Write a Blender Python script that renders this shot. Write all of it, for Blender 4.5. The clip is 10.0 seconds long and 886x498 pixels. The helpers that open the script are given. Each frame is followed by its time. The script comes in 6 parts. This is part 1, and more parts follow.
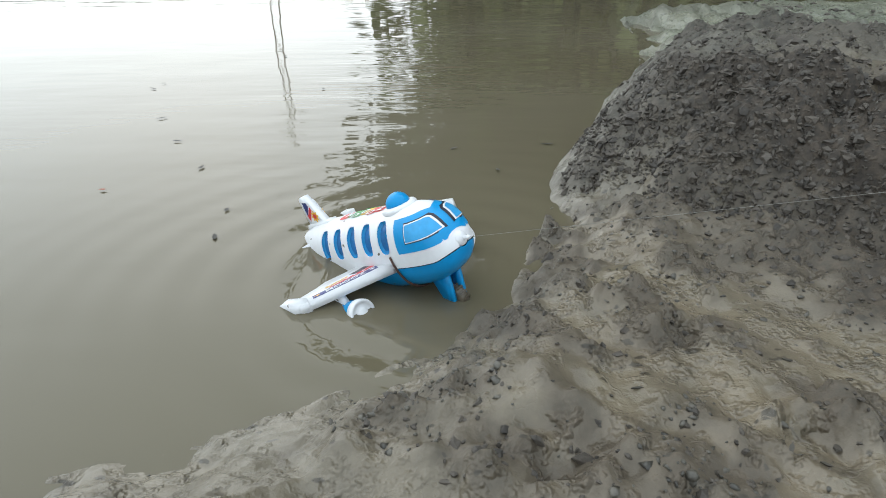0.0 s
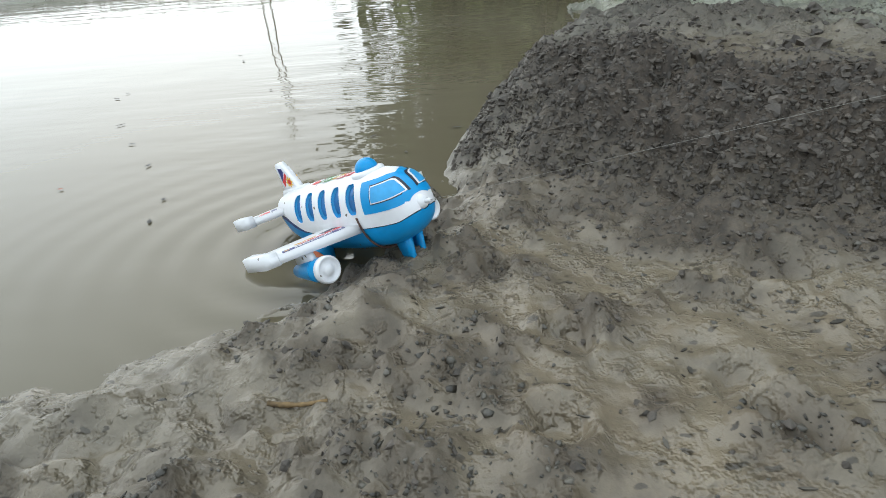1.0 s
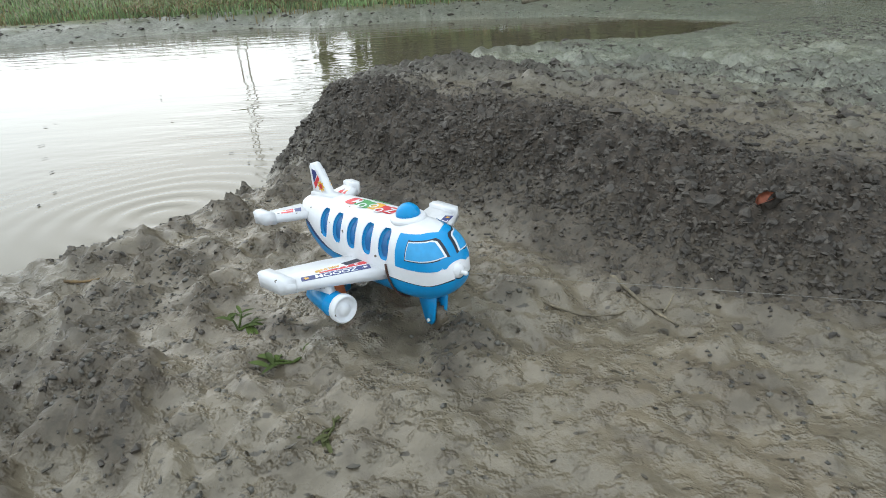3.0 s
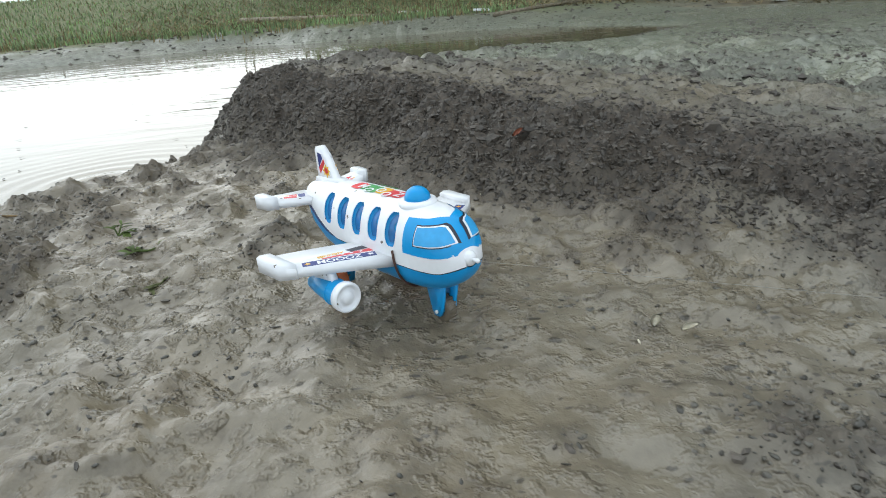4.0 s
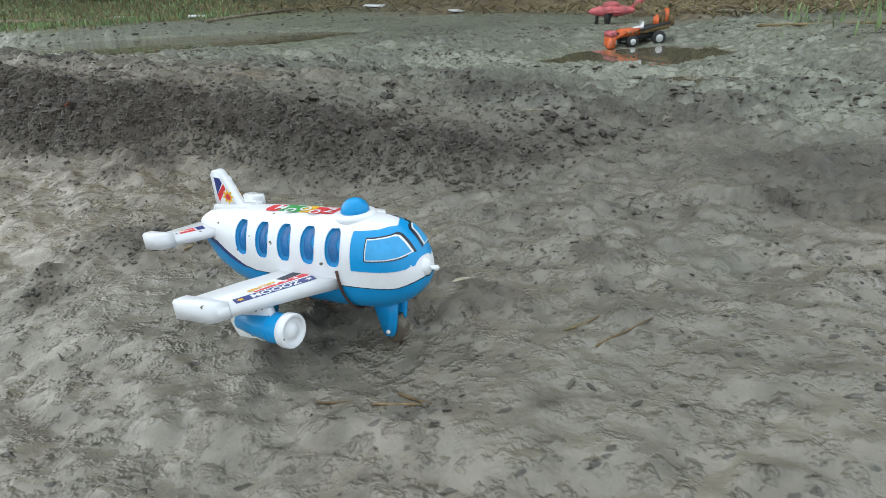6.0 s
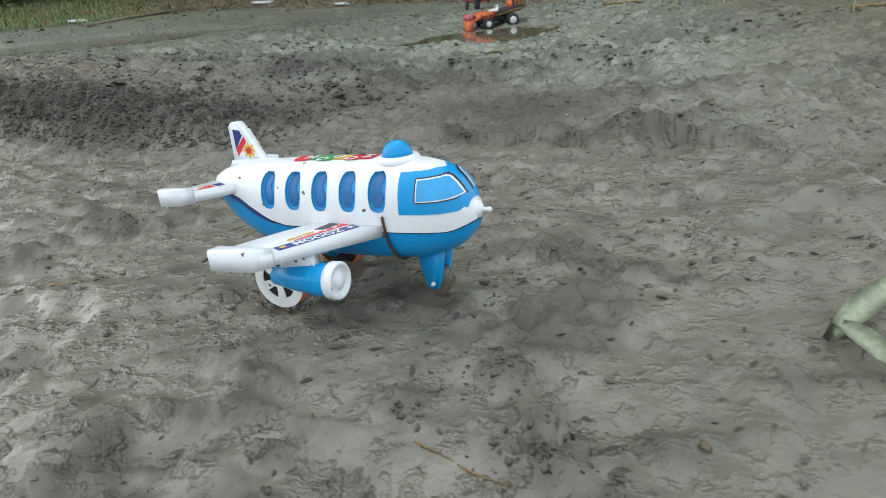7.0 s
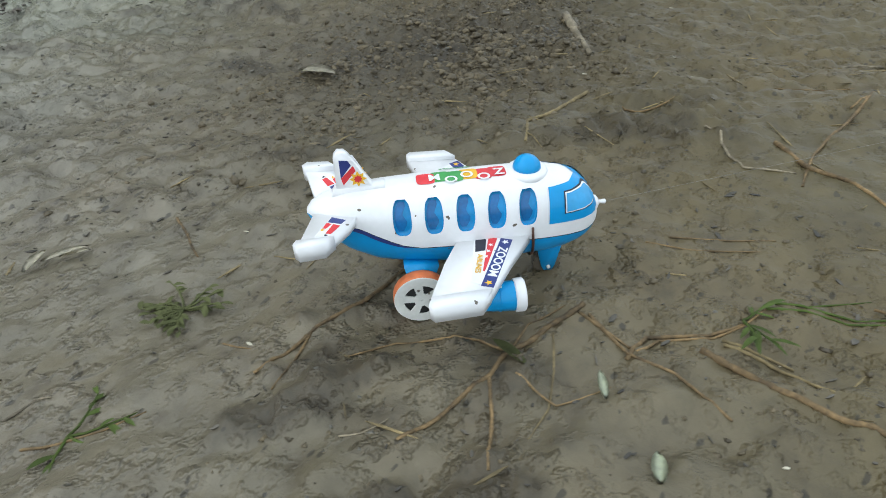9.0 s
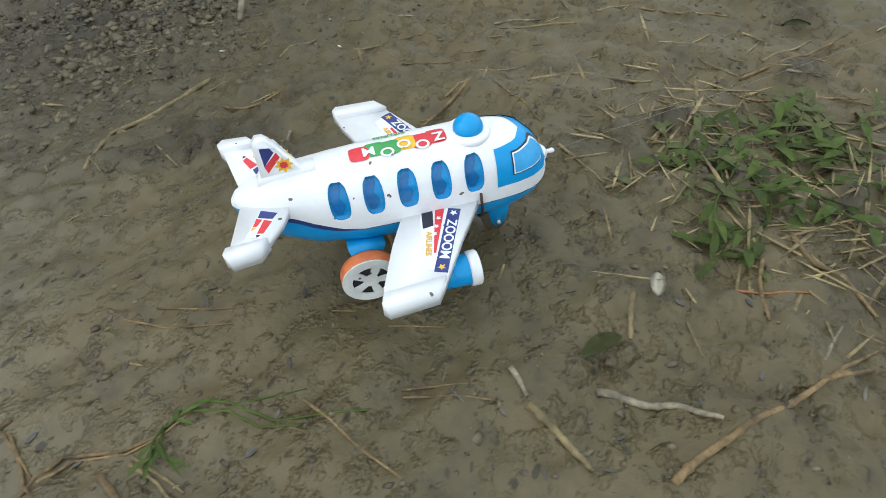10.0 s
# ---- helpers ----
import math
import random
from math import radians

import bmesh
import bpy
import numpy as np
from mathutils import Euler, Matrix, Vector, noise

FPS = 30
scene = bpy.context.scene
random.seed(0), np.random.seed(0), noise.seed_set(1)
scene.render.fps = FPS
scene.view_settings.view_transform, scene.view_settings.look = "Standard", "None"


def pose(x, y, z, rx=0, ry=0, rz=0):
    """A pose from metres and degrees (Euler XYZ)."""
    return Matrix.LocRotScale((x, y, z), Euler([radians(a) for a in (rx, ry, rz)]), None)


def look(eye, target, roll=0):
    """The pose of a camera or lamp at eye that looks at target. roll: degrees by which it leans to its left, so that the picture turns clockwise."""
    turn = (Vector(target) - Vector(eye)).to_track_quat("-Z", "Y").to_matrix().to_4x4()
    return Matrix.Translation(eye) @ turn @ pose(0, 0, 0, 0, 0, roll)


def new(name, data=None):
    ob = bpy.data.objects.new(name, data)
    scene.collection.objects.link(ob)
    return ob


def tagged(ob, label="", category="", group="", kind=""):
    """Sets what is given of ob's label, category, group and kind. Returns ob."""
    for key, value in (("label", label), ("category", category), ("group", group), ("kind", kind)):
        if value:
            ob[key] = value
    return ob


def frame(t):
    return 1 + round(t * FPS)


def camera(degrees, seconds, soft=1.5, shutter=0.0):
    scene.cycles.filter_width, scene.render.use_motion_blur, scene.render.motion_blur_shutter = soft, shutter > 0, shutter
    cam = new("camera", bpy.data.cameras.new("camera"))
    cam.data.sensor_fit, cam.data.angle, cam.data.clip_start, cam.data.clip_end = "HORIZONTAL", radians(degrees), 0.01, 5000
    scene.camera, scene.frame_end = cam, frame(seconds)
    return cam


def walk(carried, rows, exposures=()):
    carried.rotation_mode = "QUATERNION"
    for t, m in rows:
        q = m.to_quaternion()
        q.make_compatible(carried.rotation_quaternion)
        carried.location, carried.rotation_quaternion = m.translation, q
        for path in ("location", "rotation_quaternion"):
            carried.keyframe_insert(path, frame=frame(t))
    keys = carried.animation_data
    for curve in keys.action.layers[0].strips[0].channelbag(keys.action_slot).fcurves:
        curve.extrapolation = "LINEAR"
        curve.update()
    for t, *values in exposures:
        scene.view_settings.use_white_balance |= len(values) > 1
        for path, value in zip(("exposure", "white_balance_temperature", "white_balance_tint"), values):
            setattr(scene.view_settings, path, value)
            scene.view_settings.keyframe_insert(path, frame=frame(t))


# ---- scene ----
cam = camera(70.29, 10.0, soft=0.9, shutter=0.1)

# seconds, eye, turn in degrees
PATH = [
    (0.0, -0.6156, 0.6626, 0.2770, 61.99, 0.66, 0.13),
    (0.5, -0.5528, 0.6093, 0.2981, 62.22, 1.04, -0.56),
    (1.0, -0.4827, 0.5467, 0.2984, 61.37, 3.91, -0.74),
    (1.5, -0.3998, 0.4940, 0.3042, 63.07, 4.24, -1.82),
    (2.0, -0.3340, 0.4141, 0.3051, 66.59, 3.64, -4.25),
    (2.5, -0.3003, 0.3045, 0.3137, 65.82, 3.96, -3.84),
    (2.7, -0.2619, 0.2720, 0.3278, 65.01, 2.67, -3.17),
    (3.8, -0.0169, 0.0099, 0.2826, 68.32, 4.15, -1.26),
    (4.0, 0.0291, -0.0326, 0.2759, 67.36, 4.38, -1.95),
    (4.5, 0.1232, -0.1206, 0.2665, 65.64, 3.92, -7.00),
    (5.0, 0.2105, -0.2488, 0.2655, 68.28, 2.34, -11.30),
    (5.5, 0.2861, -0.3899, 0.2770, 66.73, 2.24, -16.20),
    (5.7, 0.3129, -0.4268, 0.2709, 66.74, 1.83, -19.33),
    (6.8, 0.4820, -0.7350, 0.2388, 66.48, 4.94, -25.94),
    (7.0, 0.5145, -0.7788, 0.2334, 65.80, 4.84, -28.68),
    (7.5, 0.5859, -0.8894, 0.2462, 65.58, 4.11, -33.75),
    (8.0, 0.6412, -1.0058, 0.2736, 63.70, 3.20, -42.14),
    (8.5, 0.7203, -1.1580, 0.3301, 57.02, 3.51, -51.53),
    (9.0, 0.8237, -1.2745, 0.3589, 53.42, 3.03, -58.76),
    (9.5, 0.9815, -1.4253, 0.3820, 48.92, 3.35, -63.25),
    (10.0, 1.1381, -1.5617, 0.4139, 42.37, 4.11, -66.73),
]
walk(cam, [(t, pose(*row)) for t, *row in PATH])

# the toy's way: seconds, place, turn in degrees
TOY_WAY = [
    (0.0, -0.6479, 1.1787, -0.0645, 7.6, -24.2, -43.3),
    (0.5, -0.6112, 1.1531, -0.0518, 8.9, -20.5, -40.9),
    (1.0, -0.5634, 1.1094, -0.0309, 2.5, -20.3, -42.1),
    (1.5, -0.5043, 1.0579, -0.0051, 6.0, -9.2, -42.3),
    (2.0, -0.4239, 0.9792, 0.0112, 0.4, -4.7, -46.3),
    (2.5, -0.3320, 0.8756, 0.0112, 1.7, -3.2, -50.2),
    (2.7, -0.2971, 0.8363, 0.0130, 1.9, -4.1, -49.3),
    (3.8, -0.0609, 0.5508, -0.0001, 0.4, 1.5, -49.1),
    (4.0, -0.0163, 0.5029, 0.0059, 0.3, -0.9, -49.7),
    (4.5, 0.0938, 0.3725, -0.0030, -7.5, -1.5, -52.0),
    (5.0, 0.2097, 0.2561, -0.0074, -0.3, -2.6, -48.5),
    (5.5, 0.3208, 0.1197, -0.0104, 4.7, -3.7, -52.2),
    (5.7, 0.3607, 0.0686, -0.0119, 0.0, -3.9, -51.1),
    (6.8, 0.6167, -0.2874, 0.0007, -0.7, -4.5, -50.8),
    (7.0, 0.6581, -0.3433, 0.0025, -3.1, -3.0, -52.7),
    (7.5, 0.7832, -0.4911, -0.0025, 1.8, -2.4, -51.5),
    (8.0, 0.9104, -0.6620, 0.0013, 4.0, -1.8, -54.5),
    (8.5, 1.0471, -0.8516, 0.0035, 3.1, -2.3, -55.4),
    (9.0, 1.1959, -1.0544, 0.0039, 0.6, 0.7, -51.9),
    (9.5, 1.3199, -1.2088, 0.0137, -2.8, -2.2, -50.5),
    (10.0, 1.4495, -1.3749, 0.0291, 1.3, 0.4, -51.5),
]

# ---- light: bright overcast evening ----
world = bpy.data.worlds.new("sky")
scene.world = world
world.use_nodes = True
wn = world.node_tree.nodes
sky = wn.new("ShaderNodeTexSky")
sky.sky_type, sky.sun_disc = "NISHITA", False
sky.sun_elevation, sky.sun_rotation = radians(24), radians(-22)
sky.air_density, sky.dust_density, sky.ozone_density = 1.0, 4.0, 1.0
soften = wn.new("ShaderNodeMix")
soften.data_type = "RGBA"
soften.inputs["Factor"].default_value = 0.96
where, cloud, shade = wn.new("ShaderNodeTexCoord"), wn.new("ShaderNodeTexNoise"), wn.new("ShaderNodeValToRGB")
cloud.inputs["Scale"].default_value, cloud.inputs["Detail"].default_value = 1.6, 4
shade.color_ramp.elements[0].position, shade.color_ramp.elements[1].position = 0.28, 0.72
shade.color_ramp.elements[0].color, shade.color_ramp.elements[1].color = (7.45, 8.7, 9.6, 1), (9.7, 10.8, 11.5, 1)
world.node_tree.links.new(where.outputs["Generated"], cloud.inputs["Vector"])
world.node_tree.links.new(cloud.outputs["Fac"], shade.inputs[0])
world.node_tree.links.new(shade.outputs[0], soften.inputs["B"])
world.node_tree.links.new(sky.outputs[0], soften.inputs["A"])
world.node_tree.links.new(soften.outputs["Result"], wn["Background"].inputs["Color"])
wn["Background"].inputs["Strength"].default_value = 0.142
sun = new("sun", bpy.data.lights.new("sun", "SUN"))
sun.data.energy, sun.data.angle, sun.data.color = 1.4, radians(110), (0.98, 1, 0.97)
sun.matrix_world = look((-2.2, 5.2, 4.2), (0, 0, 0))
scene.view_settings.exposure = 0.10


# ---- materials ----
def material(name, colour, rough=0.5, metal=0.0, vary=0.15, scale=40.0, bump=0.0, bump_scale=200.0, spec=0.5, dirt=0.0, dirt_colour=(0.12, 0.1, 0.08), per_object=0.0):
    """A surface with its colour varied at two sizes, fine relief and, where asked, spots of mud."""
    m = bpy.data.materials.new(name)
    m.use_nodes = True
    n, l = m.node_tree.nodes, m.node_tree.links
    p = n["Principled BSDF"]
    p.inputs["Roughness"].default_value, p.inputs["Metallic"].default_value = rough, metal
    p.inputs["Specular IOR Level"].default_value = spec
    tc = n.new("ShaderNodeTexCoord")
    tone = None
    for s, amount in ((scale, vary), (scale * 6, vary * 0.6)):
        no = n.new("ShaderNodeTexNoise")
        no.inputs["Scale"].default_value, no.inputs["Detail"].default_value = s, 5
        l.new(tc.outputs["Object"], no.inputs["Vector"])
        mr = n.new("ShaderNodeMapRange")
        mr.inputs["From Min"].default_value, mr.inputs["From Max"].default_value = 0.3, 0.7
        mr.inputs["To Min"].default_value, mr.inputs["To Max"].default_value = 1 - amount, 1 + amount
        l.new(no.outputs["Fac"], mr.inputs["Value"])
        if tone is None:
            tone = mr.outputs[0]
        else:
            mu = n.new("ShaderNodeMath")
            mu.operation = "MULTIPLY"
            l.new(tone, mu.inputs[0]), l.new(mr.outputs[0], mu.inputs[1])
            tone = mu.outputs[0]
    if per_object:
        oi = n.new("ShaderNodeObjectInfo")
        mr = n.new("ShaderNodeMapRange")
        mr.inputs["To Min"].default_value, mr.inputs["To Max"].default_value = 1 - per_object, 1 + per_object
        l.new(oi.outputs["Random"], mr.inputs["Value"])
        mu = n.new("ShaderNodeMath")
        mu.operation = "MULTIPLY"
        l.new(tone, mu.inputs[0]), l.new(mr.outputs[0], mu.inputs[1])
        tone = mu.outputs[0]
    hs = n.new("ShaderNodeHueSaturation")
    hs.inputs["Color"].default_value = (*colour, 1)
    l.new(tone, hs.inputs["Value"])
    out = hs.outputs[0]
    if dirt:
        vo, no = n.new("ShaderNodeTexVoronoi"), n.new("ShaderNodeTexNoise")
        vo.inputs["Scale"].default_value, no.inputs["Scale"].default_value = 120, 60
        wob = n.new("ShaderNodeMix")
        wob.data_type = "VECTOR"
        wob.inputs["Factor"].default_value = 0.012
        l.new(tc.outputs["Object"], no.inputs["Vector"]), l.new(tc.outputs["Object"], wob.inputs["A"]), l.new(no.outputs["Color"], wob.inputs["B"])
        l.new(wob.outputs["Result"], vo.inputs["Vector"])
        sep, near, few, both = n.new("ShaderNodeSeparateColor"), n.new("ShaderNodeMath"), n.new("ShaderNodeMath"), n.new("ShaderNodeMath")
        near.operation, few.operation, both.operation = "LESS_THAN", "LESS_THAN", "MULTIPLY"
        near.inputs[1].default_value, few.inputs[1].default_value = 0.16, 0.22 * dirt
        l.new(vo.outputs["Distance"], near.inputs[0]), l.new(vo.outputs["Color"], sep.inputs[0]), l.new(sep.outputs[0], few.inputs[0])
        l.new(near.outputs[0], both.inputs[0]), l.new(few.outputs[0], both.inputs[1])
        mx = n.new("ShaderNodeMix")
        mx.data_type = "RGBA"
        mx.inputs["B"].default_value = (*dirt_colour, 1)
        l.new(both.outputs[0], mx.inputs["Factor"]), l.new(out, mx.inputs["A"])
        out = mx.outputs["Result"]
    l.new(out, p.inputs["Base Color"])
    if bump:
        no = n.new("ShaderNodeTexNoise")
        no.inputs["Scale"].default_value, no.inputs["Detail"].default_value = bump_scale, 4
        l.new(tc.outputs["Object"], no.inputs["Vector"])
        b = n.new("ShaderNodeBump")
        b.inputs["Strength"].default_value, b.inputs["Distance"].default_value = bump, 0.002
        l.new(no.outputs["Fac"], b.inputs["Height"]), l.new(b.outputs[0], p.inputs["Normal"])
    return m


def vary_islands(m, low, high):
    """Each loose piece of a joined mesh gets its own shade."""
    n, l = m.node_tree.nodes, m.node_tree.links
    p = n["Principled BSDF"]
    src = p.inputs["Base Color"].links[0].from_socket
    ge, mr, mx = n.new("ShaderNodeNewGeometry"), n.new("ShaderNodeMapRange"), n.new("ShaderNodeMix")
    mr.inputs["To Min"].default_value, mr.inputs["To Max"].default_value = low, high
    mx.data_type, mx.blend_type = "RGBA", "MULTIPLY"
    mx.inputs["Factor"].default_value = 1
    l.new(ge.outputs["Random Per Island"], mr.inputs["Value"])
    l.new(src, mx.inputs["A"]), l.new(mr.outputs[0], mx.inputs["B"]), l.new(mx.outputs["Result"], p.inputs["Base Color"])
    return m


def mud_material():
    """Wet grey-brown mud: smooth slick films and duller dark crumbs, dark spots, a paler greener far stretch."""
    m = bpy.data.materials.new("mud")
    m.use_nodes = True
    n, l = m.node_tree.nodes, m.node_tree.links
    p = n["Principled BSDF"]
    tc = n.new("ShaderNodeTexCoord")

    def noise_at(scale, detail=6, rough=0.6, stretch=None):
        no = n.new("ShaderNodeTexNoise")
        no.inputs["Scale"].default_value, no.inputs["Detail"].default_value, no.inputs["Roughness"].default_value = scale, detail, rough
        l.new(tc.outputs["Object"], no.inputs["Vector"])
        return no.outputs["Fac"]

    def ramp(value, stops):
        r = n.new("ShaderNodeValToRGB")
        e = r.color_ramp.elements
        while len(e) < len(stops):
            e.new(0.5)
        for el, (at, col) in zip(e, stops):
            el.position, el.color = at, (*col, 1)
        l.new(value, r.inputs[0])
        return r.outputs[0]

    def mixed(fac, a, b):
        mx = n.new("ShaderNodeMix")
        mx.data_type = "RGBA"
        l.new(fac, mx.inputs["Factor"])
        for sock, v in (("A", a), ("B", b)):
            if isinstance(v, tuple):
                mx.inputs[sock].default_value = (*v, 1)
            else:
                l.new(v, mx.inputs[sock])
        return mx.outputs["Result"]

    at = n.new("ShaderNodeAttribute")
    at.attribute_name = "crumb"
    big, mid, fine = noise_at(3.0), noise_at(22.0), noise_at(110.0, 5, 0.65)
    base = ramp(big, [(0.3, (0.140, 0.133, 0.108)), (0.5, (0.176, 0.157, 0.123)), (0.7, (0.210, 0.178, 0.137))])
    slick = ramp(mid, [(0.34, (0.215, 0.196, 0.158)), (0.5, (0.145, 0.134, 0.108)), (0.66, (0.082, 0.072, 0.057))])
    tone = mixed(ramp(noise_at(48.0, 6, 0.65), [(0.36, (0.1,) * 3), (0.64, (0.9,) * 3)]), base, slick)
    # broken mud: the shade between its crumbs is part of this dark tone
    crumbs = ramp(fine, [(0.35, (0.015, 0.012, 0.009)), (0.65, (0.074, 0.060, 0.047))])
    tone = mixed(at.outputs["Fac"], tone, crumbs)
    def hole_shade(scale, share, size):
        """Small uneven dark spots in loose clusters: the shade of little holes, as colour."""
        vo, sep, wob = n.new("ShaderNodeTexVoronoi"), n.new("ShaderNodeSeparateColor"), n.new("ShaderNodeMix")
        warp = n.new("ShaderNodeTexNoise")
        warp.inputs["Scale"].default_value, warp.inputs["Detail"].default_value = scale * 1.3, 4
        vo.inputs["Scale"].default_value, wob.data_type = scale, "VECTOR"
        wob.inputs["Factor"].default_value = 0.9 / scale
        lie = n.new("ShaderNodeMapping")
        lie.inputs["Rotation"].default_value, lie.inputs["Scale"].default_value = (0, 0, radians(50)), (0.5, 1, 1)
        l.new(tc.outputs["Object"], lie.inputs["Vector"])
        l.new(lie.outputs[0], warp.inputs["Vector"]), l.new(lie.outputs[0], wob.inputs["A"])
        l.new(warp.outputs["Color"], wob.inputs["B"]), l.new(wob.outputs["Result"], vo.inputs["Vector"])
        l.new(vo.outputs["Color"], sep.inputs[0])
        reach, inside = n.new("ShaderNodeMapRange"), n.new("ShaderNodeMapRange")
        reach.inputs["From Min"].default_value, reach.inputs["From Max"].default_value = 0.0, share
        reach.inputs["To Min"].default_value, reach.inputs["To Max"].default_value = size, 0.0
        l.new(sep.outputs[0], reach.inputs["Value"])
        gap = n.new("ShaderNodeMath")
        gap.operation = "SUBTRACT"
        l.new(reach.outputs[0], gap.inputs[0]), l.new(vo.outputs["Distance"], gap.inputs[1])
        inside.inputs["From Max"].default_value, inside.inputs["To Max"].default_value = 0.10, 0.85
        l.new(gap.outputs[0], inside.inputs["Value"])
        return inside.outputs[0]

    # shade inside small holes is painted into the mud tone
    shade_spots = hole_shade(120.0, 0.14, 0.42)
    tone = mixed(shade_spots, tone, (0.040, 0.036, 0.029))
    tone = mixed(hole_shade(150.0, 0.12, 0.45), tone, (0.046, 0.041, 0.033))
    loam = n.new("ShaderNodeAttribute")
    loam.attribute_name = "loam"
    warm_shaded = n.new("ShaderNodeMix")
    warm_shaded.data_type, warm_shaded.blend_type = "RGBA", "MULTIPLY"
    l.new(loam.outputs["Fac"], warm_shaded.inputs["Factor"]), l.new(tone, warm_shaded.inputs["A"])
    # brown of the loam, taken darker to include shade over the right-hand ground
    warm_shaded.inputs["B"].default_value = (0.52, 0.435, 0.225, 1)
    tone = warm_shaded.outputs["Result"]
    # mud colour raised and turned slightly green on the flat behind the bank
    pale_far = n.new("ShaderNodeAttribute")
    pale_far.attribute_name = "pale_far"
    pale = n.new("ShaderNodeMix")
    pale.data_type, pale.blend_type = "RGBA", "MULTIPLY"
    l.new(pale_far.outputs["Fac"], pale.inputs["Factor"]), l.new(tone, pale.inputs["A"])
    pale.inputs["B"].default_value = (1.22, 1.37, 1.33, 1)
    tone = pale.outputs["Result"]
    clay = n.new("ShaderNodeAttribute")
    clay.attribute_name = "clay"
    brown = n.new("ShaderNodeMix")
    brown.data_type, brown.blend_type = "RGBA", "MULTIPLY"
    l.new(clay.outputs["Fac"], brown.inputs["Factor"]), l.new(tone, brown.inputs["A"])
    brown.inputs["B"].default_value = (0.96, 0.88, 0.78, 1)
    tone = brown.outputs["Result"]
    far = n.new("ShaderNodeAttribute")
    far.attribute_name = "grassy"
    tone = mixed(far.outputs["Fac"], tone, ramp(mid, [(0.35, (0.075, 0.10, 0.035)), (0.65, (0.16, 0.15, 0.07))]))
    thatch = n.new("ShaderNodeAttribute")
    thatch.attribute_name = "thatch"
    tone = mixed(thatch.outputs["Fac"], tone, ramp(noise_at(9.0, 8, 0.7), [(0.36, (0.05, 0.04, 0.026)), (0.5, (0.12, 0.092, 0.055)), (0.66, (0.26, 0.21, 0.125))]))
    l.new(tone, p.inputs["Base Color"])
    wet = n.new("ShaderNodeMapRange")
    wet.inputs["From Min"].default_value, wet.inputs["From Max"].default_value = 0.35, 0.65
    wet.inputs["To Min"].default_value, wet.inputs["To Max"].default_value = 0.19, 0.38
    l.new(mid, wet.inputs["Value"])
    slickness = n.new("ShaderNodeAttribute")
    slickness.attribute_name = "slick"
    film = n.new("ShaderNodeMix")
    film.inputs["B"].default_value = 0.14
    l.new(slickness.outputs["Fac"], film.inputs["Factor"]), l.new(wet.outputs[0], film.inputs["A"])
    dry = n.new("ShaderNodeMix")
    dry.inputs["B"].default_value = 0.75
    l.new(at.outputs["Fac"], dry.inputs["Factor"]), l.new(film.outputs["Result"], dry.inputs["A"])
    earthy = n.new("ShaderNodeMix")
    earthy.inputs["B"].default_value = 0.6
    l.new(loam.outputs["Fac"], earthy.inputs["Factor"]), l.new(dry.outputs["Result"], earthy.inputs["A"])
    turf = n.new("ShaderNodeMix")
    turf.inputs["B"].default_value = 0.95
    cover = n.new("ShaderNodeMath")
    cover.operation, cover.use_clamp = "ADD", True
    l.new(far.outputs["Fac"], cover.inputs[0]), l.new(thatch.outputs["Fac"], cover.inputs[1])
    l.new(cover.outputs[0], turf.inputs["Factor"]), l.new(earthy.outputs["Result"], turf.inputs["A"])
    l.new(turf.outputs["Result"], p.inputs["Roughness"])
    p.inputs["Specular IOR Level"].default_value = 0.5
    b1, b2 = n.new("ShaderNodeBump"), n.new("ShaderNodeBump")
    b1.inputs["Strength"].default_value, b1.inputs["Distance"].default_value = 0.55, 0.004
    b2.inputs["Strength"].default_value, b2.inputs["Distance"].default_value = 0.06, 0.002
    l.new(noise_at(70.0, 4, 0.55), b1.inputs["Height"]), l.new(noise_at(330.0, 4, 0.6), b2.inputs["Height"])
    # sparse raised crumbs on the smooth skin of the mud
    b3, crust = n.new("ShaderNodeBump"), n.new("ShaderNodeMapRange")
    b3.inputs["Strength"].default_value, b3.inputs["Distance"].default_value = 0.8, 0.0060
    crust.interpolation_type = "SMOOTHSTEP"
    crust.inputs["From Min"].default_value, crust.inputs["From Max"].default_value = 0.48, 0.70
    where_crust, crumbly = n.new("ShaderNodeMapRange"), n.new("ShaderNodeMath")
    where_crust.inputs["From Min"].default_value, where_crust.inputs["From Max"].default_value = 0.42, 0.60
    where_crust.inputs["To Min"].default_value, crumbly.operation = 0.35, "MULTIPLY"
    l.new(noise_at(6.0, 4, 0.6), where_crust.inputs["Value"]), l.new(noise_at(55.0, 3, 0.6), crust.inputs["Value"])
    l.new(crust.outputs[0], crumbly.inputs[0]), l.new(where_crust.outputs[0], crumbly.inputs[1]), l.new(crumbly.outputs[0], b3.inputs["Height"])
    l.new(b1.outputs[0], b2.inputs["Normal"]), l.new(b2.outputs[0], b3.inputs["Normal"]), l.new(b3.outputs[0], p.inputs["Normal"])
    return m


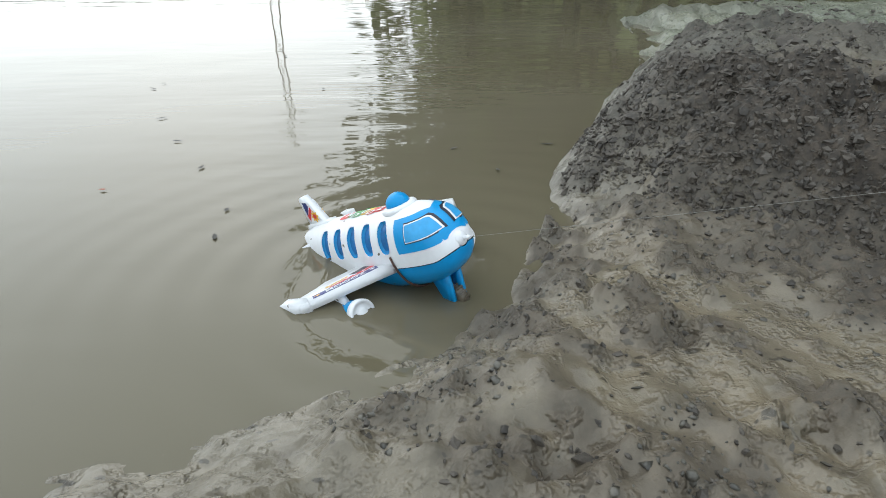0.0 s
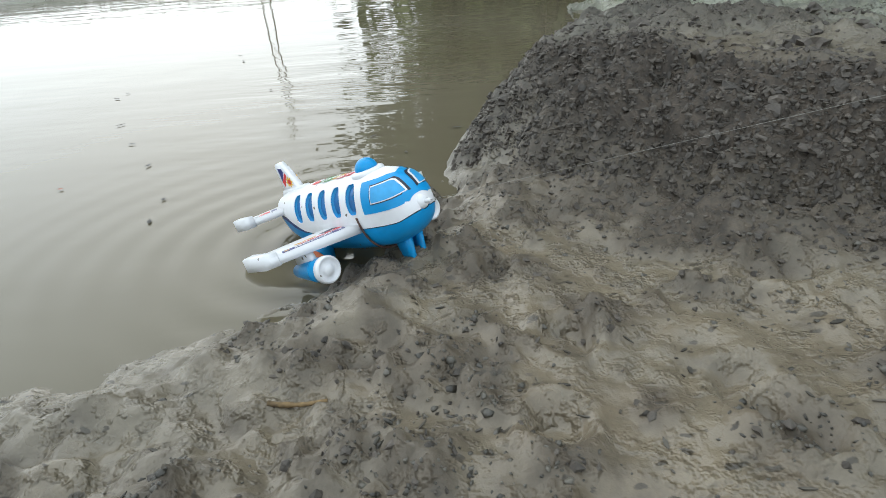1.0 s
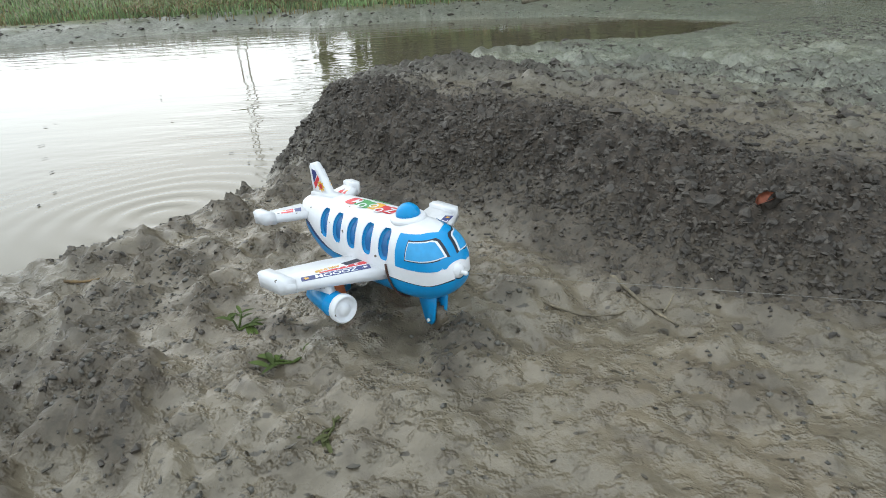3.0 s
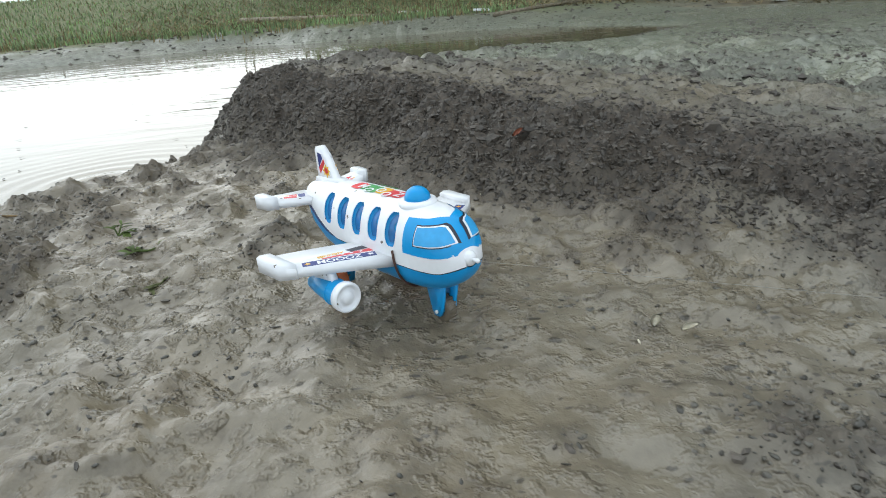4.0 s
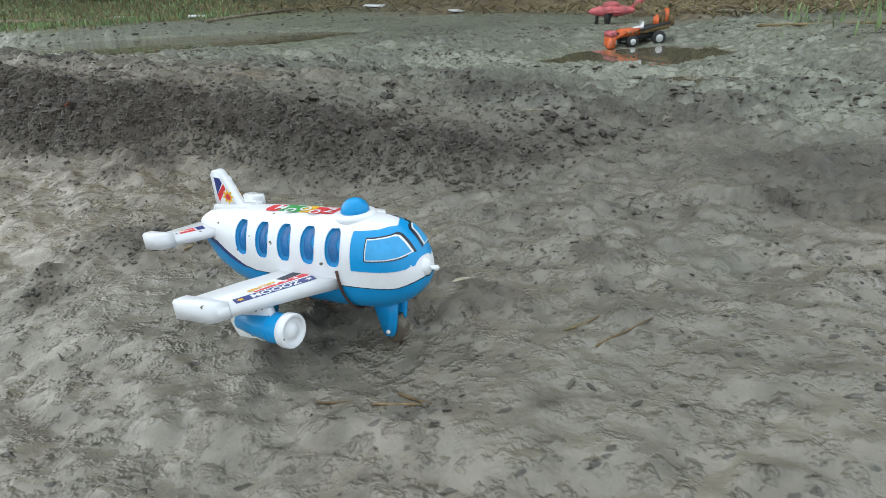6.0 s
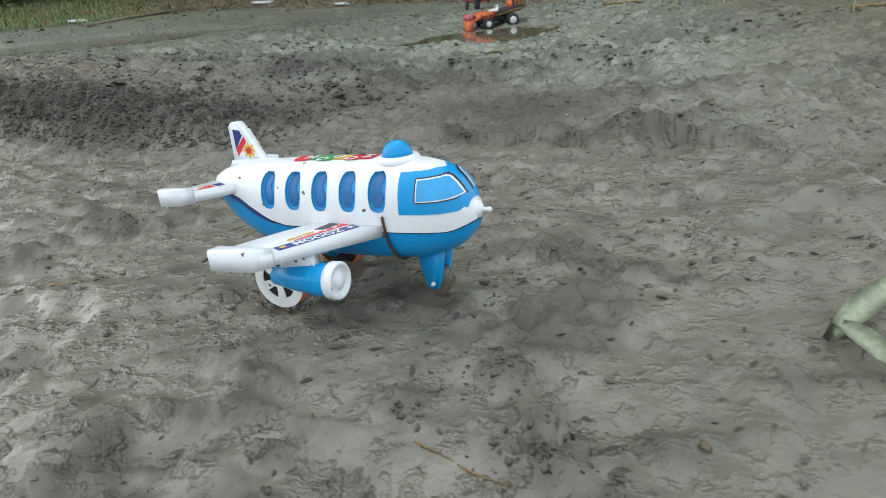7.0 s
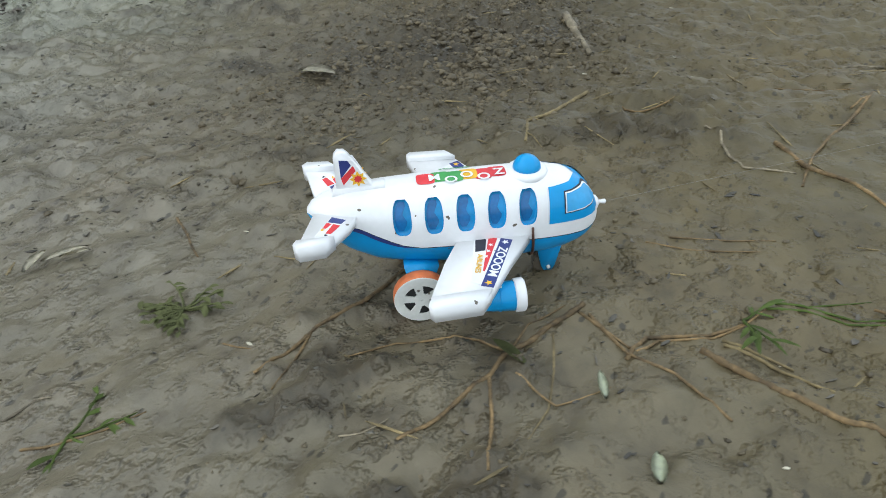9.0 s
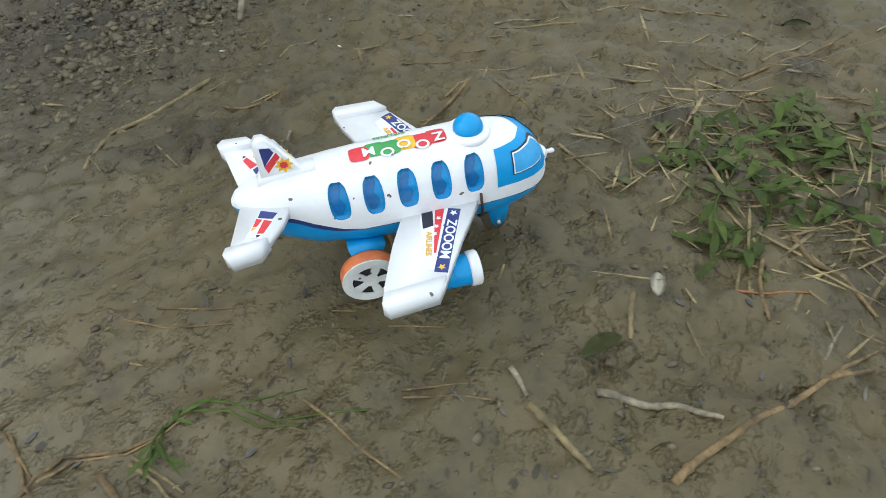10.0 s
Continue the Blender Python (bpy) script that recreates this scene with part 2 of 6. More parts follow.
def water_material():
    """Murky brown pond water that mirrors sky and trees, with small wind ripples."""
    m = bpy.data.materials.new("pond_water")
    m.use_nodes = True
    n, l = m.node_tree.nodes, m.node_tree.links
    p = n["Principled BSDF"]
    p.inputs["Roughness"].default_value, p.inputs["IOR"].default_value = 0.02, 1.37
    tc = n.new("ShaderNodeTexCoord")
    big = n.new("ShaderNodeTexNoise")
    big.inputs["Scale"].default_value = 1.5
    l.new(tc.outputs["Object"], big.inputs["Vector"])
    r = n.new("ShaderNodeValToRGB")
    r.color_ramp.elements[0].position, r.color_ramp.elements[0].color = 0.35, (0.116, 0.100, 0.064, 1)
    r.color_ramp.elements[1].position, r.color_ramp.elements[1].color = 0.7, (0.142, 0.123, 0.087, 1)
    l.new(big.outputs["Fac"], r.inputs[0]), l.new(r.outputs[0], p.inputs["Base Color"])
    mp = n.new("ShaderNodeMapping")
    mp.inputs["Scale"].default_value = (2.8, 10.0, 1.0)
    l.new(tc.outputs["Object"], mp.inputs["Vector"])
    rip = n.new("ShaderNodeTexNoise")
    rip.inputs["Scale"].default_value, rip.inputs["Detail"].default_value = 1.0, 3
    l.new(mp.outputs[0], rip.inputs["Vector"])
    b = n.new("ShaderNodeBump")
    b.inputs["Strength"].default_value, b.inputs["Distance"].default_value = 0.7, 0.016
    calm, swell = n.new("ShaderNodeAttribute"), n.new("ShaderNodeMath")
    calm.attribute_name, swell.operation = "breeze", "MULTIPLY"
    l.new(rip.outputs["Fac"], swell.inputs[0]), l.new(calm.outputs["Fac"], swell.inputs[1])
    l.new(swell.outputs[0], b.inputs["Height"]), l.new(b.outputs[0], p.inputs["Normal"])
    return m


MUD, WATER = mud_material(), water_material()
WHITE = material("white_plastic", (0.74, 0.745, 0.765), 0.34, vary=0.04, scale=30, dirt=0.8, bump=0.05, bump_scale=400)
BLUE = material("sky_blue_plastic", (0.004, 0.27, 0.60), 0.28, spec=0.3, vary=0.06, scale=30, dirt=0.5, bump=0.05, bump_scale=400)
GLAZE = material("window_blue_plastic", (0.004, 0.25, 0.56), 0.22, vary=0.12, scale=60, spec=0.4)
# darker copy of the blue plastic, for the inner shadows of the windows
BLUE_SHADE = material("shaded_blue_plastic", (0.005, 0.12, 0.33), 0.22, vary=0.2, scale=70)
BLACK = material("black_print", (0.012, 0.014, 0.03), 0.4, vary=0.1)
NAVY = material("navy_print", (0.02, 0.035, 0.17), 0.4, vary=0.1)
RED = material("red_print", (0.62, 0.035, 0.045), 0.4, vary=0.1)
YELLOW = material("yellow_print", (0.75, 0.42, 0.03), 0.4, vary=0.1)
GREEN = material("green_print", (0.05, 0.30, 0.08), 0.4, vary=0.1)
CYAN = material("cyan_print", (0.03, 0.30, 0.60), 0.4, vary=0.1)
ORANGE = material("orange_rubber", (0.62, 0.16, 0.05), 0.5, vary=0.2, dirt=0.8)
STRAP = material("brown_rubber_band", (0.07, 0.03, 0.02), 0.55, vary=0.2)
HUB = material("grey_white_hub", (0.68, 0.68, 0.65), 0.45, vary=0.1, dirt=0.9)
CLEAR = material("muddy_wheel", (0.11, 0.09, 0.065), 0.3, vary=0.25, dirt=0.6)
DARK = material("gap_shade_and_dark_plastic", (0.015, 0.015, 0.015), 0.8)
STRING = material("grey_thread", (0.20, 0.19, 0.17), 0.7)
BARK = material("dry_stalk", (0.150, 0.098, 0.044), 0.8, vary=0.6, scale=45, bump=0.4, bump_scale=120, per_object=0.25)
GREYWOOD = material("weathered_grey_wood", (0.165, 0.138, 0.095), 0.85, vary=0.55, scale=45, bump=0.4, bump_scale=90, per_object=0.2)
LEAF = material("green_leaf", (0.056, 0.082, 0.018), 0.7, spec=0.2, vary=0.3, scale=30, per_object=0.25)
WEED = material("fresh_weed_leaf", (0.044, 0.062, 0.013), 0.7, spec=0.2, vary=0.35, scale=40, per_object=0.25)
DRYLEAF = material("pale_dry_leaf", (0.50, 0.46, 0.36), 0.6, vary=0.25, scale=40)
REDLEAF = material("rust_leaf", (0.30, 0.085, 0.04), 0.6, vary=0.3, scale=60)
GREYLEAF = material("grey_green_leaf", (0.075, 0.082, 0.032), 0.75, spec=0.2, vary=0.25, scale=40)
STRAW = material("dead_straw", (0.19, 0.145, 0.070), 0.85, vary=0.5, scale=30)
GRASS = material("grass", (0.17, 0.24, 0.10), 0.6, vary=0.4, scale=2.0)
CROWN = material("tree_leaves", (0.12, 0.145, 0.05), 0.6, vary=0.4, scale=1.2)
TRUNK = material("tree_bark", (0.13, 0.10, 0.07), 0.9, vary=0.3, scale=6)
TOYRED = material("toy_red_plastic", (0.50, 0.11, 0.12), 0.5, vary=0.35, scale=25, dirt=0.9)
TOYORANGE = material("toy_orange_plastic", (0.62, 0.12, 0.028), 0.5, vary=0.35, scale=25, dirt=0.9)
TYRE = material("black_tyre", (0.02, 0.02, 0.02), 0.7, vary=0.2, dirt=0.6)
SILVER = material("silver_rim", (0.6, 0.6, 0.6), 0.35, metal=0.6, vary=0.1)
# crumbs and lumps darker than the mud, with their own shade coloured in
CLOD = material("mud_crumb", (0.060, 0.050, 0.040), 0.6, vary=0.35, scale=60, bump=0.5, bump_scale=250)
LUMP = material("shaded_wet_mud_lump", (0.075, 0.068, 0.055), 0.4, vary=0.35, scale=60, bump=0.5, bump_scale=250)
LOAMCLOD = material("brown_loam_crumb", (0.090, 0.070, 0.040), 0.6, vary=0.35, scale=60, bump=0.5, bump_scale=250)
DARKFLAKE = material("rotted_leaf", (0.048, 0.042, 0.033), 0.6, vary=0.4, scale=30)
for m_, a_, b_ in ((CLOD, 0.7, 1.4), (LUMP, 0.5, 1.4), (LOAMCLOD, 0.6, 1.4), (GRASS, 0.5, 1.5), (STRAW, 0.6, 1.35), (CROWN, 0.5, 1.5), (DARKFLAKE, 0.5, 2.0)):
    vary_islands(m_, a_, b_)
PALEGREEN = material("pale_wilted_leaf", (0.47, 0.50, 0.37), 0.5, vary=0.3, scale=40)


# ---- shape of the ground ----
WATER_Z = -0.023
SHORE = [(-9, -0.8), (-2.5, 0.35), (-1.25, 0.80), (-0.90, 0.92), (-0.785, 0.955), (-0.708, 1.0), (-0.66, 1.035), (-0.60, 1.08), (-0.56, 1.15),
         (-0.505, 1.28), (-0.465, 1.44), (-0.39, 1.6), (-0.29, 1.84), (-0.18, 2.1), (-0.10, 2.4), (-0.06, 2.75), (0.1, 2.87), (0.35, 2.98), (0.75, 3.04),
         (0.95, 3.14), (1.5, 3.58), (1.2, 3.95), (0.8, 4.45), (0.14, 4.65), (-0.2, 4.72), (-0.8, 4.6), (-1.3, 4.9), (-2.0, 4.75), (-2.7, 4.36), (-4, 3.8), (-9, 3.6)]
FOOT = [(-0.56, 1.45), (-0.46, 1.33), (-0.36, 1.235), (-0.09, 1.02), (0.14, 0.76), (0.36, 0.59), (0.52, 0.43), (0.8, 0.12)]


def lattice(ix, iy, seed):
    h = (ix.astype(np.int64) * 374761393 + iy.astype(np.int64) * 668265263 + seed * 974711) & 0xFFFFFFFF
    h = ((h ^ (h >> 13)) * 1274126177) & 0xFFFFFFFF
    return ((h ^ (h >> 16)) & 0xFFFF) / 65535.0


def vnoise(x, y, seed=0):
    ix, iy = np.floor(x), np.floor(y)
    fx, fy = x - ix, y - iy
    fx, fy = fx * fx * fx * (fx * (fx * 6 - 15) + 10), fy * fy * fy * (fy * (fy * 6 - 15) + 10)
    a, b = lattice(ix, iy, seed), lattice(ix + 1, iy, seed)
    c, d = lattice(ix, iy + 1, seed), lattice(ix + 1, iy + 1, seed)
    return (a + (b - a) * fx) * (1 - fy) + (c + (d - c) * fx) * fy - 0.5


def fbm(x, y, size, octaves=4, seed=0, gain=0.5):
    out, amp, s = 0.0, 1.0, 1.0 / size
    for k in range(octaves):
        c, sn = math.cos(k * 1.1), math.sin(k * 1.1)
        out = out + amp * vnoise((x * c - y * sn) * s + 17.3 * k, (x * sn + y * c) * s - 9.1 * k, seed + k)
        amp, s = amp * gain, s * 2.03
    return out


def cells(x, y, size, seed=0):
    """Lumps: one round top for each jittered cell, 1 at its middle, of uneven size."""
    u, v = x / size, y / size
    ix, iy = np.floor(u), np.floor(v)
    best = np.zeros_like(u)
    for dx in (-1, 0, 1):
        for dy in (-1, 0, 1):
            cx, cy = ix + dx, iy + dy
            px, py = cx + 0.15 + 0.7 * lattice(cx, cy, seed), cy + 0.15 + 0.7 * lattice(cx, cy, seed + 5)
            rad = 0.25 + 0.5 * lattice(cx, cy, seed + 9)
            d = 1 - ((u - px) ** 2 + (v - py) ** 2) / rad ** 2
            best = np.maximum(best, np.sqrt(np.clip(d, 0, 1)) * rad)
    return best


def step(a, b, v):
    t = np.clip((v - a) / (b - a), 0, 1)
    return t * t * (3 - 2 * t)


def line_distance(x, y, pts, closed=False):
    """Distance to a line of points, and on which side of it (left is positive; in a closed line, inside is negative)."""
    best, side, along, run = np.full(np.shape(x), 1e9), np.zeros(np.shape(x)), np.zeros(np.shape(x)), 0.0
    inside = np.zeros(np.shape(x), bool)
    ends = list(zip(pts, pts[1:] + pts[:1])) if closed else list(zip(pts, pts[1:]))
    for (ax, ay), (bx, by) in ends:
        ex, ey = bx - ax, by - ay
        ll = ex * ex + ey * ey
        t = np.clip(((x - ax) * ex + (y - ay) * ey) / ll, 0, 1)
        d = np.hypot(x - ax - t * ex, y - ay - t * ey)
        near = d < best
        best = np.where(near, d, best)
        side = np.where(near, np.sign(ex * (y - ay) - ey * (x - ax)), side)
        along = np.where(near, run + t * math.sqrt(ll), along)
        run += math.sqrt(ll)
        if closed and ey:
            inside ^= ((ay > y) != (by > y)) & (x < (y - ay) / ey * ex + ax)
    return (np.where(inside, -best, best), along) if closed else (best * side, along)


# hollows pressed into the soft mud: middle, radii, turn, depth
PRINTS = [(-0.406, 0.924, 0.033, 0.038, 0, 0.020), (-0.428, 0.835, 0.033, 0.040, 0, 0.020), (-0.56, 0.92, 0.055, 0.035, 10, 0.014), (-0.216, 0.997, 0.055, 0.035, 10, 0.018),
          (-0.286, 0.828, 0.028, 0.046, 20, 0.020), (-0.447, 1.036, 0.022, 0.022, 0, 0.014),
          (-0.30, 0.86, 0.03, 0.045, 0, 0.014), (-0.74, 0.85, 0.05, 0.03, 30, 0.012), (-0.22, 0.80, 0.04, 0.05, 15, 0.012), (-0.12, 0.70, 0.03, 0.05, 30, 0.01),
          (0.662, -0.572, 0.026, 0.017, 20, 0.032), (0.60, -0.33, 0.04, 0.03, 0, 0.008), (1.08, -0.05, 0.05, 0.03, 40, 0.01), (0.34, 0.26, 0.02, 0.012, 0, 0.006),
          (0.42, -0.3, 0.03, 0.02, 0, 0.012), (1.20, -1.22, 0.05, 0.03, 60, 0.006), (0.18, 0.22, 0.015, 0.01, 20, 0.008), (-0.62, 0.80, 0.06, 0.04, 70, 0.010)]
# heaps of trodden clods, and where each lies: place, size
HEAPS = [(0.18, 0.17, 1.0), (0.33, 0.23, 0.8), (0.268, 0.280, 3.0), (0.34, 0.15, 1.0), (0.10, 0.30, 0.6), (0.18, 0.22, 0.8), (-0.17, 0.70, 1.4), (-0.19, 0.65, 1.0),
         (-0.48, 0.65, 1.2), (-0.54, 0.83, 1.6), (-0.47, 0.86, 1.2), (-0.44, 0.79, 0.8), (-0.34, 0.74, 1.2), (-0.19, 0.85, 0.8), (-0.12, 0.77, 0.8), (-0.25, 0.74, 0.7),
         (-0.49, 0.79, 1.8), (-0.29, 0.82, 1.5), (-0.20, 0.86, 1.2), (-0.50, 0.90, 1.2), (-0.43, 0.80, 1.0), (-0.65, 0.79, 1.5), (-0.65, 0.96, 1.5), (-0.61, 0.98, 1.4)]
HEAPS_AHEAD = [(-0.47, 0.95, 0.8), (0.66, -0.57, 1.6), (0.55, -0.37, 0.8), (0.62, -0.50, 0.8), (0.68, -0.67, 1.2), (0.66, -0.63, 1.0), (0.47, 0.19, 1.0), (0.49, 0.01, 1.0),
               (0.79, 0.06, 1.2), (0.38, 0.53, 1.2), (0.66, -0.08, 0.6), (0.41, -0.06, 0.6), (0.68, -0.50, 1.0), (0.81, 0.30, 1.4), (0.93, -0.02, 1.2), (1.11, -0.17, 2.0),
               (1.22, -0.20, 1.2), (0.46, -0.18, 0.8), (1.7, -0.7, 2.4), (1.85, -0.85, 2.4), (1.6, -0.62, 2.0), (1.5, -0.45, 1.4)]
# the beaten track along which the toy rolls: place and height
TRACK = [(x, y, z) for t, x, y, z, *_ in TOY_WAY if t >= 2.0]


def loam_at(x, y, wob):
    return step(0.75, 1.95, 0.7 * (x - y) + 0.15 * wob)


def ground_parts(x, y):
    """Height, and how crumbly and how grassy the ground is."""
    shore, _ = line_distance(x, y, SHORE, True)
    foot, along = line_distance(x, y, FOOT)
    wob = fbm(x, y, 0.16, 4, 3)
    # the cut bank: steep face, flat top that slopes down to the pond behind and runs out along its foot
    top = np.interp(along, [0, 0.15, 0.35, 1.0, 1.3, 1.5, 1.75, 2.1], [0.112, 0.126, 0.130, 0.102, 0.080, 0.050, 0.018, 0.0])
    back = foot + 0.05 * wob
    up = np.clip((back + 0.012 * fbm(x, y, 0.05, 3, 8) + 0.005) / 0.15, 0, 1)
    face = 1 - (1 - up) ** 2.0
    fall = 1 - 0.98 * step(0.28, 1.15, back) 
    rise = np.clip((shore + 0.03 * wob) / 0.20, 0, 1)
    west = 1 - (1 - rise) ** 2.4
    bank = top * face * fall * west * np.where(foot > -0.2, 1, 0)
    # level mud that the toy crosses, lightly uneven
    wsum, zsum = 0.02, 0.0
    for px, py, pz in TRACK:
        w = np.exp(-((x - px) ** 2 + (y - py) ** 2) / (2 * 0.11 ** 2))
        wsum, zsum = wsum + w, zsum + w * pz
    track = np.clip(wsum - 0.02, 0, 1)
    z = zsum / wsum
    z = z + 0.013 * fbm(x, y, 0.9, 3, 21) * (1 - track) + 0.0035 * fbm(x, y, 0.12, 4, 31) * (1 - 0.5 * track)
    # wet hollow in which the toys stand
    hollow = np.exp(-(((x - 2.1) / 0.75) ** 2 + ((y - 1.75) / 0.65) ** 2))
    z = z - 0.085 * hollow - 0.016 * np.exp(-(((x - 1.53) / 0.17) ** 2 + ((y - 0.83) / 0.07) ** 2)) - 0.035 * np.exp(-(((x - 2.7) / 0.5) ** 2 + ((y - 2.8) / 0.4) ** 2))
    # banks of the pond
    z = z * step(0.0, 0.12, shore) + np.where(shore > 0, WATER_Z * (1 - step(0.0, 0.12, shore)), WATER_Z - np.minimum(0.15, 0.9 * -shore))
    z = z + bank + 0.012 * step(-0.09, 0.0, back) * (1 - step(0.0, 0.1, back)) * step(0.03, 0.2, shore) * np.interp(along, [0.1, 0.4, 1.5, 1.9], [0, 1, 1, 0])
    far = step(4.2, 5.2, y) + step(-1.0, -2.2, x) * step(3.0, 3.8, y)
    far = np.clip(far, 0, 1) * (shore > 0)
    z = z + far * (0.07 * step(0.02, 0.35, shore + 0.1 * wob) + 0.50 * step(0.8, 8.0, shore))
    # crumbs: thick on the bank's face and top, thin elsewhere
    apron = step(-0.09, 0.0, foot + np.interp(along, [0, 0.3, 0.6, 1.0, 1.5], [0.03, 0.08, 0.05, 0.0, -0.02]) + 0.10 * fbm(x, y, 0.12, 3, 181)) * step(0.03, 0.2, shore) * np.interp(along, [0, 0.2, 0.4, 1.5, 1.9], [0, 0.4, 0.9, 0.9, 0]) * (foot < 0.12)
    crumb = np.clip(0.85 * apron + face * west * step(0.006, 0.05, bank) * (0.75 + 0.5 * wob) * (1 - 0.55 * step(0.10, 0.22, back)), 0, 1)
    litter = step(0.10, 0.34, fbm(x, y, 0.30, 4, 77)) * step(-0.05, 0.03, shore)
    farpatch = 0.8 * np.exp(-(((x - 0.86) / 0.24) ** 2 + ((y - 0.34) / 0.13) ** 2)) + np.exp(-(((x - 1.75) / 0.35) ** 2 + ((y + 0.72) / 0.28) ** 2)) + np.exp(-(((x - 1.1) / 0.2) ** 2 + ((y - 0.05) / 0.15) ** 2))
    crumb = np.clip(crumb + 0.8 * farpatch * (1 - track * 0.6) + 0.3 * far, 0, 1)
    fine = 1 - step(0.0, 1.0, np.maximum(np.maximum(-1.0 - x, x - 2.35), np.maximum(-1.7 - y, y - 1.75)))
    rough = fine * np.clip(crumb + 0.35 * litter * (1 - 0.7 * track), 0, 1)
    dry = np.where(shore > -0.02, 1, 0) * fine
    z = z + rough * dry * (0.016 * cells(x, y, 0.021, 4) + 0.012 * cells(x, y, 0.042, 6) * crumb + 0.007 * cells(x + 0.3, y, 0.011, 2) - 0.004) + 0.020 * crumb * dry * step(-0.12, 0.0, foot) * (shore > 0.05) * fbm(x, y, 0.05, 4, 231, 0.6)
    z = z + dry * 0.0045 * np.clip(fbm(x, y, 0.035, 3, 61), -0.2, 0.5) * (1 - 0.5 * track) + dry * 0.004 * cells(x, y, 0.03, 14) * step(0.1, 0.3, fbm(x, y, 0.1, 3, 91))
    u, v = (x * 0.64 - y * 0.77), (x * 0.77 + y * 0.64)
    z = z + 0.0022 * dry * (1 - 0.4 * track) * (shore > 0.02) * (1 - crumb) * fbm(u * 0.6, v, 0.024, 2, 251)
    # trampled mud: tongues and lips of slipped mud, and broken crusts on the flat behind the bank
    loam = loam_at(x, y, wob)
    flats = step(0.12, 0.4, foot) * (1 - loam) * step(-0.7, 0.0, y) * (1 - step(2.3, 3.2, y)) * (1 - 0.9 * hollow)
    near = step(0.55, -0.05, x + 0.25 * wob) * step(0.0, 0.05, shore)
    for size, high, mask, seed in ((0.075, 0.0045, near * (1 - 0.7 * track), 301), (0.045, 0.0026, (1 - 0.6 * track) * dry, 311),
                                   (0.16, 0.006, flats, 321), (0.06, 0.0045, flats, 331)):
        lip = 6.0 * fbm(u * 0.75, v, size, 3, seed)
        hold = np.floor(lip)
        z = z + high * mask * (1 - crumb) * (shore > 0.0) * (hold + step(0.62, 1.0, lip - hold) + 0.15 * (lip - hold))
    clots = flats * step(0.0, 0.16, fbm(u * 0.7, v, 0.30, 3, 341))
    z = z + clots * (0.020 * cells(u * 0.7, v, 0.040, 16) + 0.016 * cells(u * 0.7, v, 0.024, 18))
    crumb = np.clip(crumb + 0.55 * clots * step(0.25, 0.45, cells(u * 0.7, v, 0.040, 16) + cells(u * 0.7, v, 0.024, 18)), 0, 1)
    skin = (1 - 0.55 * track) * dry * (1 - crumb) * (shore > 0.02) * step(-0.02, 0.2, fbm(x, y, 0.16, 3, 351))
    z = z + skin * 0.010 * cells(u * 0.65, v, 0.019, 22)
    clusters = step(0.02, 0.26, fbm(x, y, 0.22, 3, 141)) * dry * (1 - 0.45 * track)
    pits = step(0.10, 0.30, fbm(u * 0.55, v, 0.022, 3, 151)) * clusters
    # torn mud: patches of small sharp lumps and holes
    torn = step(0.12, 0.36, fbm(x, y, 0.26, 4, 191)) * step(0.02, 0.28, fbm(u * 0.6, v, 0.04, 3, 201)) * 0.8
    for hx, hy, hs in HEAPS + HEAPS_AHEAD:
        near = (np.abs(x - hx) < 0.05 * hs) & (np.abs(y - hy) < 0.05 * hs)
        if near.any():
            nx, ny = x[near], y[near]
            torn[near] = np.maximum(torn[near], np.exp(-((nx - hx) ** 2 + (ny - hy) ** 2) / (2 * (0.016 * hs) ** 2)) * np.clip(0.8 + 1.4 * fbm(nx, ny, 0.03, 3, 211), 0, 1))
    torn = torn * dry * np.where(shore > 0.0, 1, 0) * (1 - crumb)
    z = z + torn * (0.006 + 0.015 * fbm(x, y, 0.017, 2, 221, 0.7) + 0.008 * cells(x, y, 0.014, 8))
    crumb = np.clip(crumb + 0.75 * torn, 0, 1)
    z = z - 0.0055 * pits * (1 - crumb) * 0.55 + 0.0025 * step(0.08, 0.25, fbm(u * 0.5, v, 0.028, 2, 171)) * clusters
    for px, py, ra, rb, turn, deep in PRINTS:
        ra, rb, deep = ra * 0.72, rb * 0.72, deep * 0.62
        c, s = math.cos(radians(turn)), math.sin(radians(turn))
        u, v = ((x - px) * c + (y - py) * s) / ra, (-(x - px) * s + (y - py) * c) / rb
        r = np.sqrt(u * u + v * v) + 0.25 * wob
        z = z - deep * (1 - step(0.55, 1.0, r)) + 0.45 * deep * np.exp(-((r - 1.15) / 0.16) ** 2)
    grassy = np.clip(far * step(0.2, 0.6, shore + 0.5 * wob), 0, 1) * step(2.5, -0.5, x - 0.15 * y)
    slick = np.clip((0.12 + 0.25 * step(0.9, 1.6, x)) * step(0.15, 0.45, fbm(x, y, 0.5, 3, 41) + 0.75 * step(0.9, 1.6, x + 0.3 * y) * step(-0.7, 0.3, y) + 0.35 * step(0.25, 0.0, np.abs(shore))), 0, 1) * (1 - crumb)
    clay = 1 - step(0.35, 1.0, np.hypot(x + 0.15, y - 0.75) + 0.3 * wob)
    # where the mud colour is raised: behind the bank, away from the loam
    pale_far = step(0.1, 0.9, foot + 0.2 * wob) * (1 - loam) * (1 - step(0.4, -0.6, y))
    reach, bearing = np.hypot(x - 0.3, y + 0.4), np.degrees(np.arctan2(x - 0.3, y + 0.4))
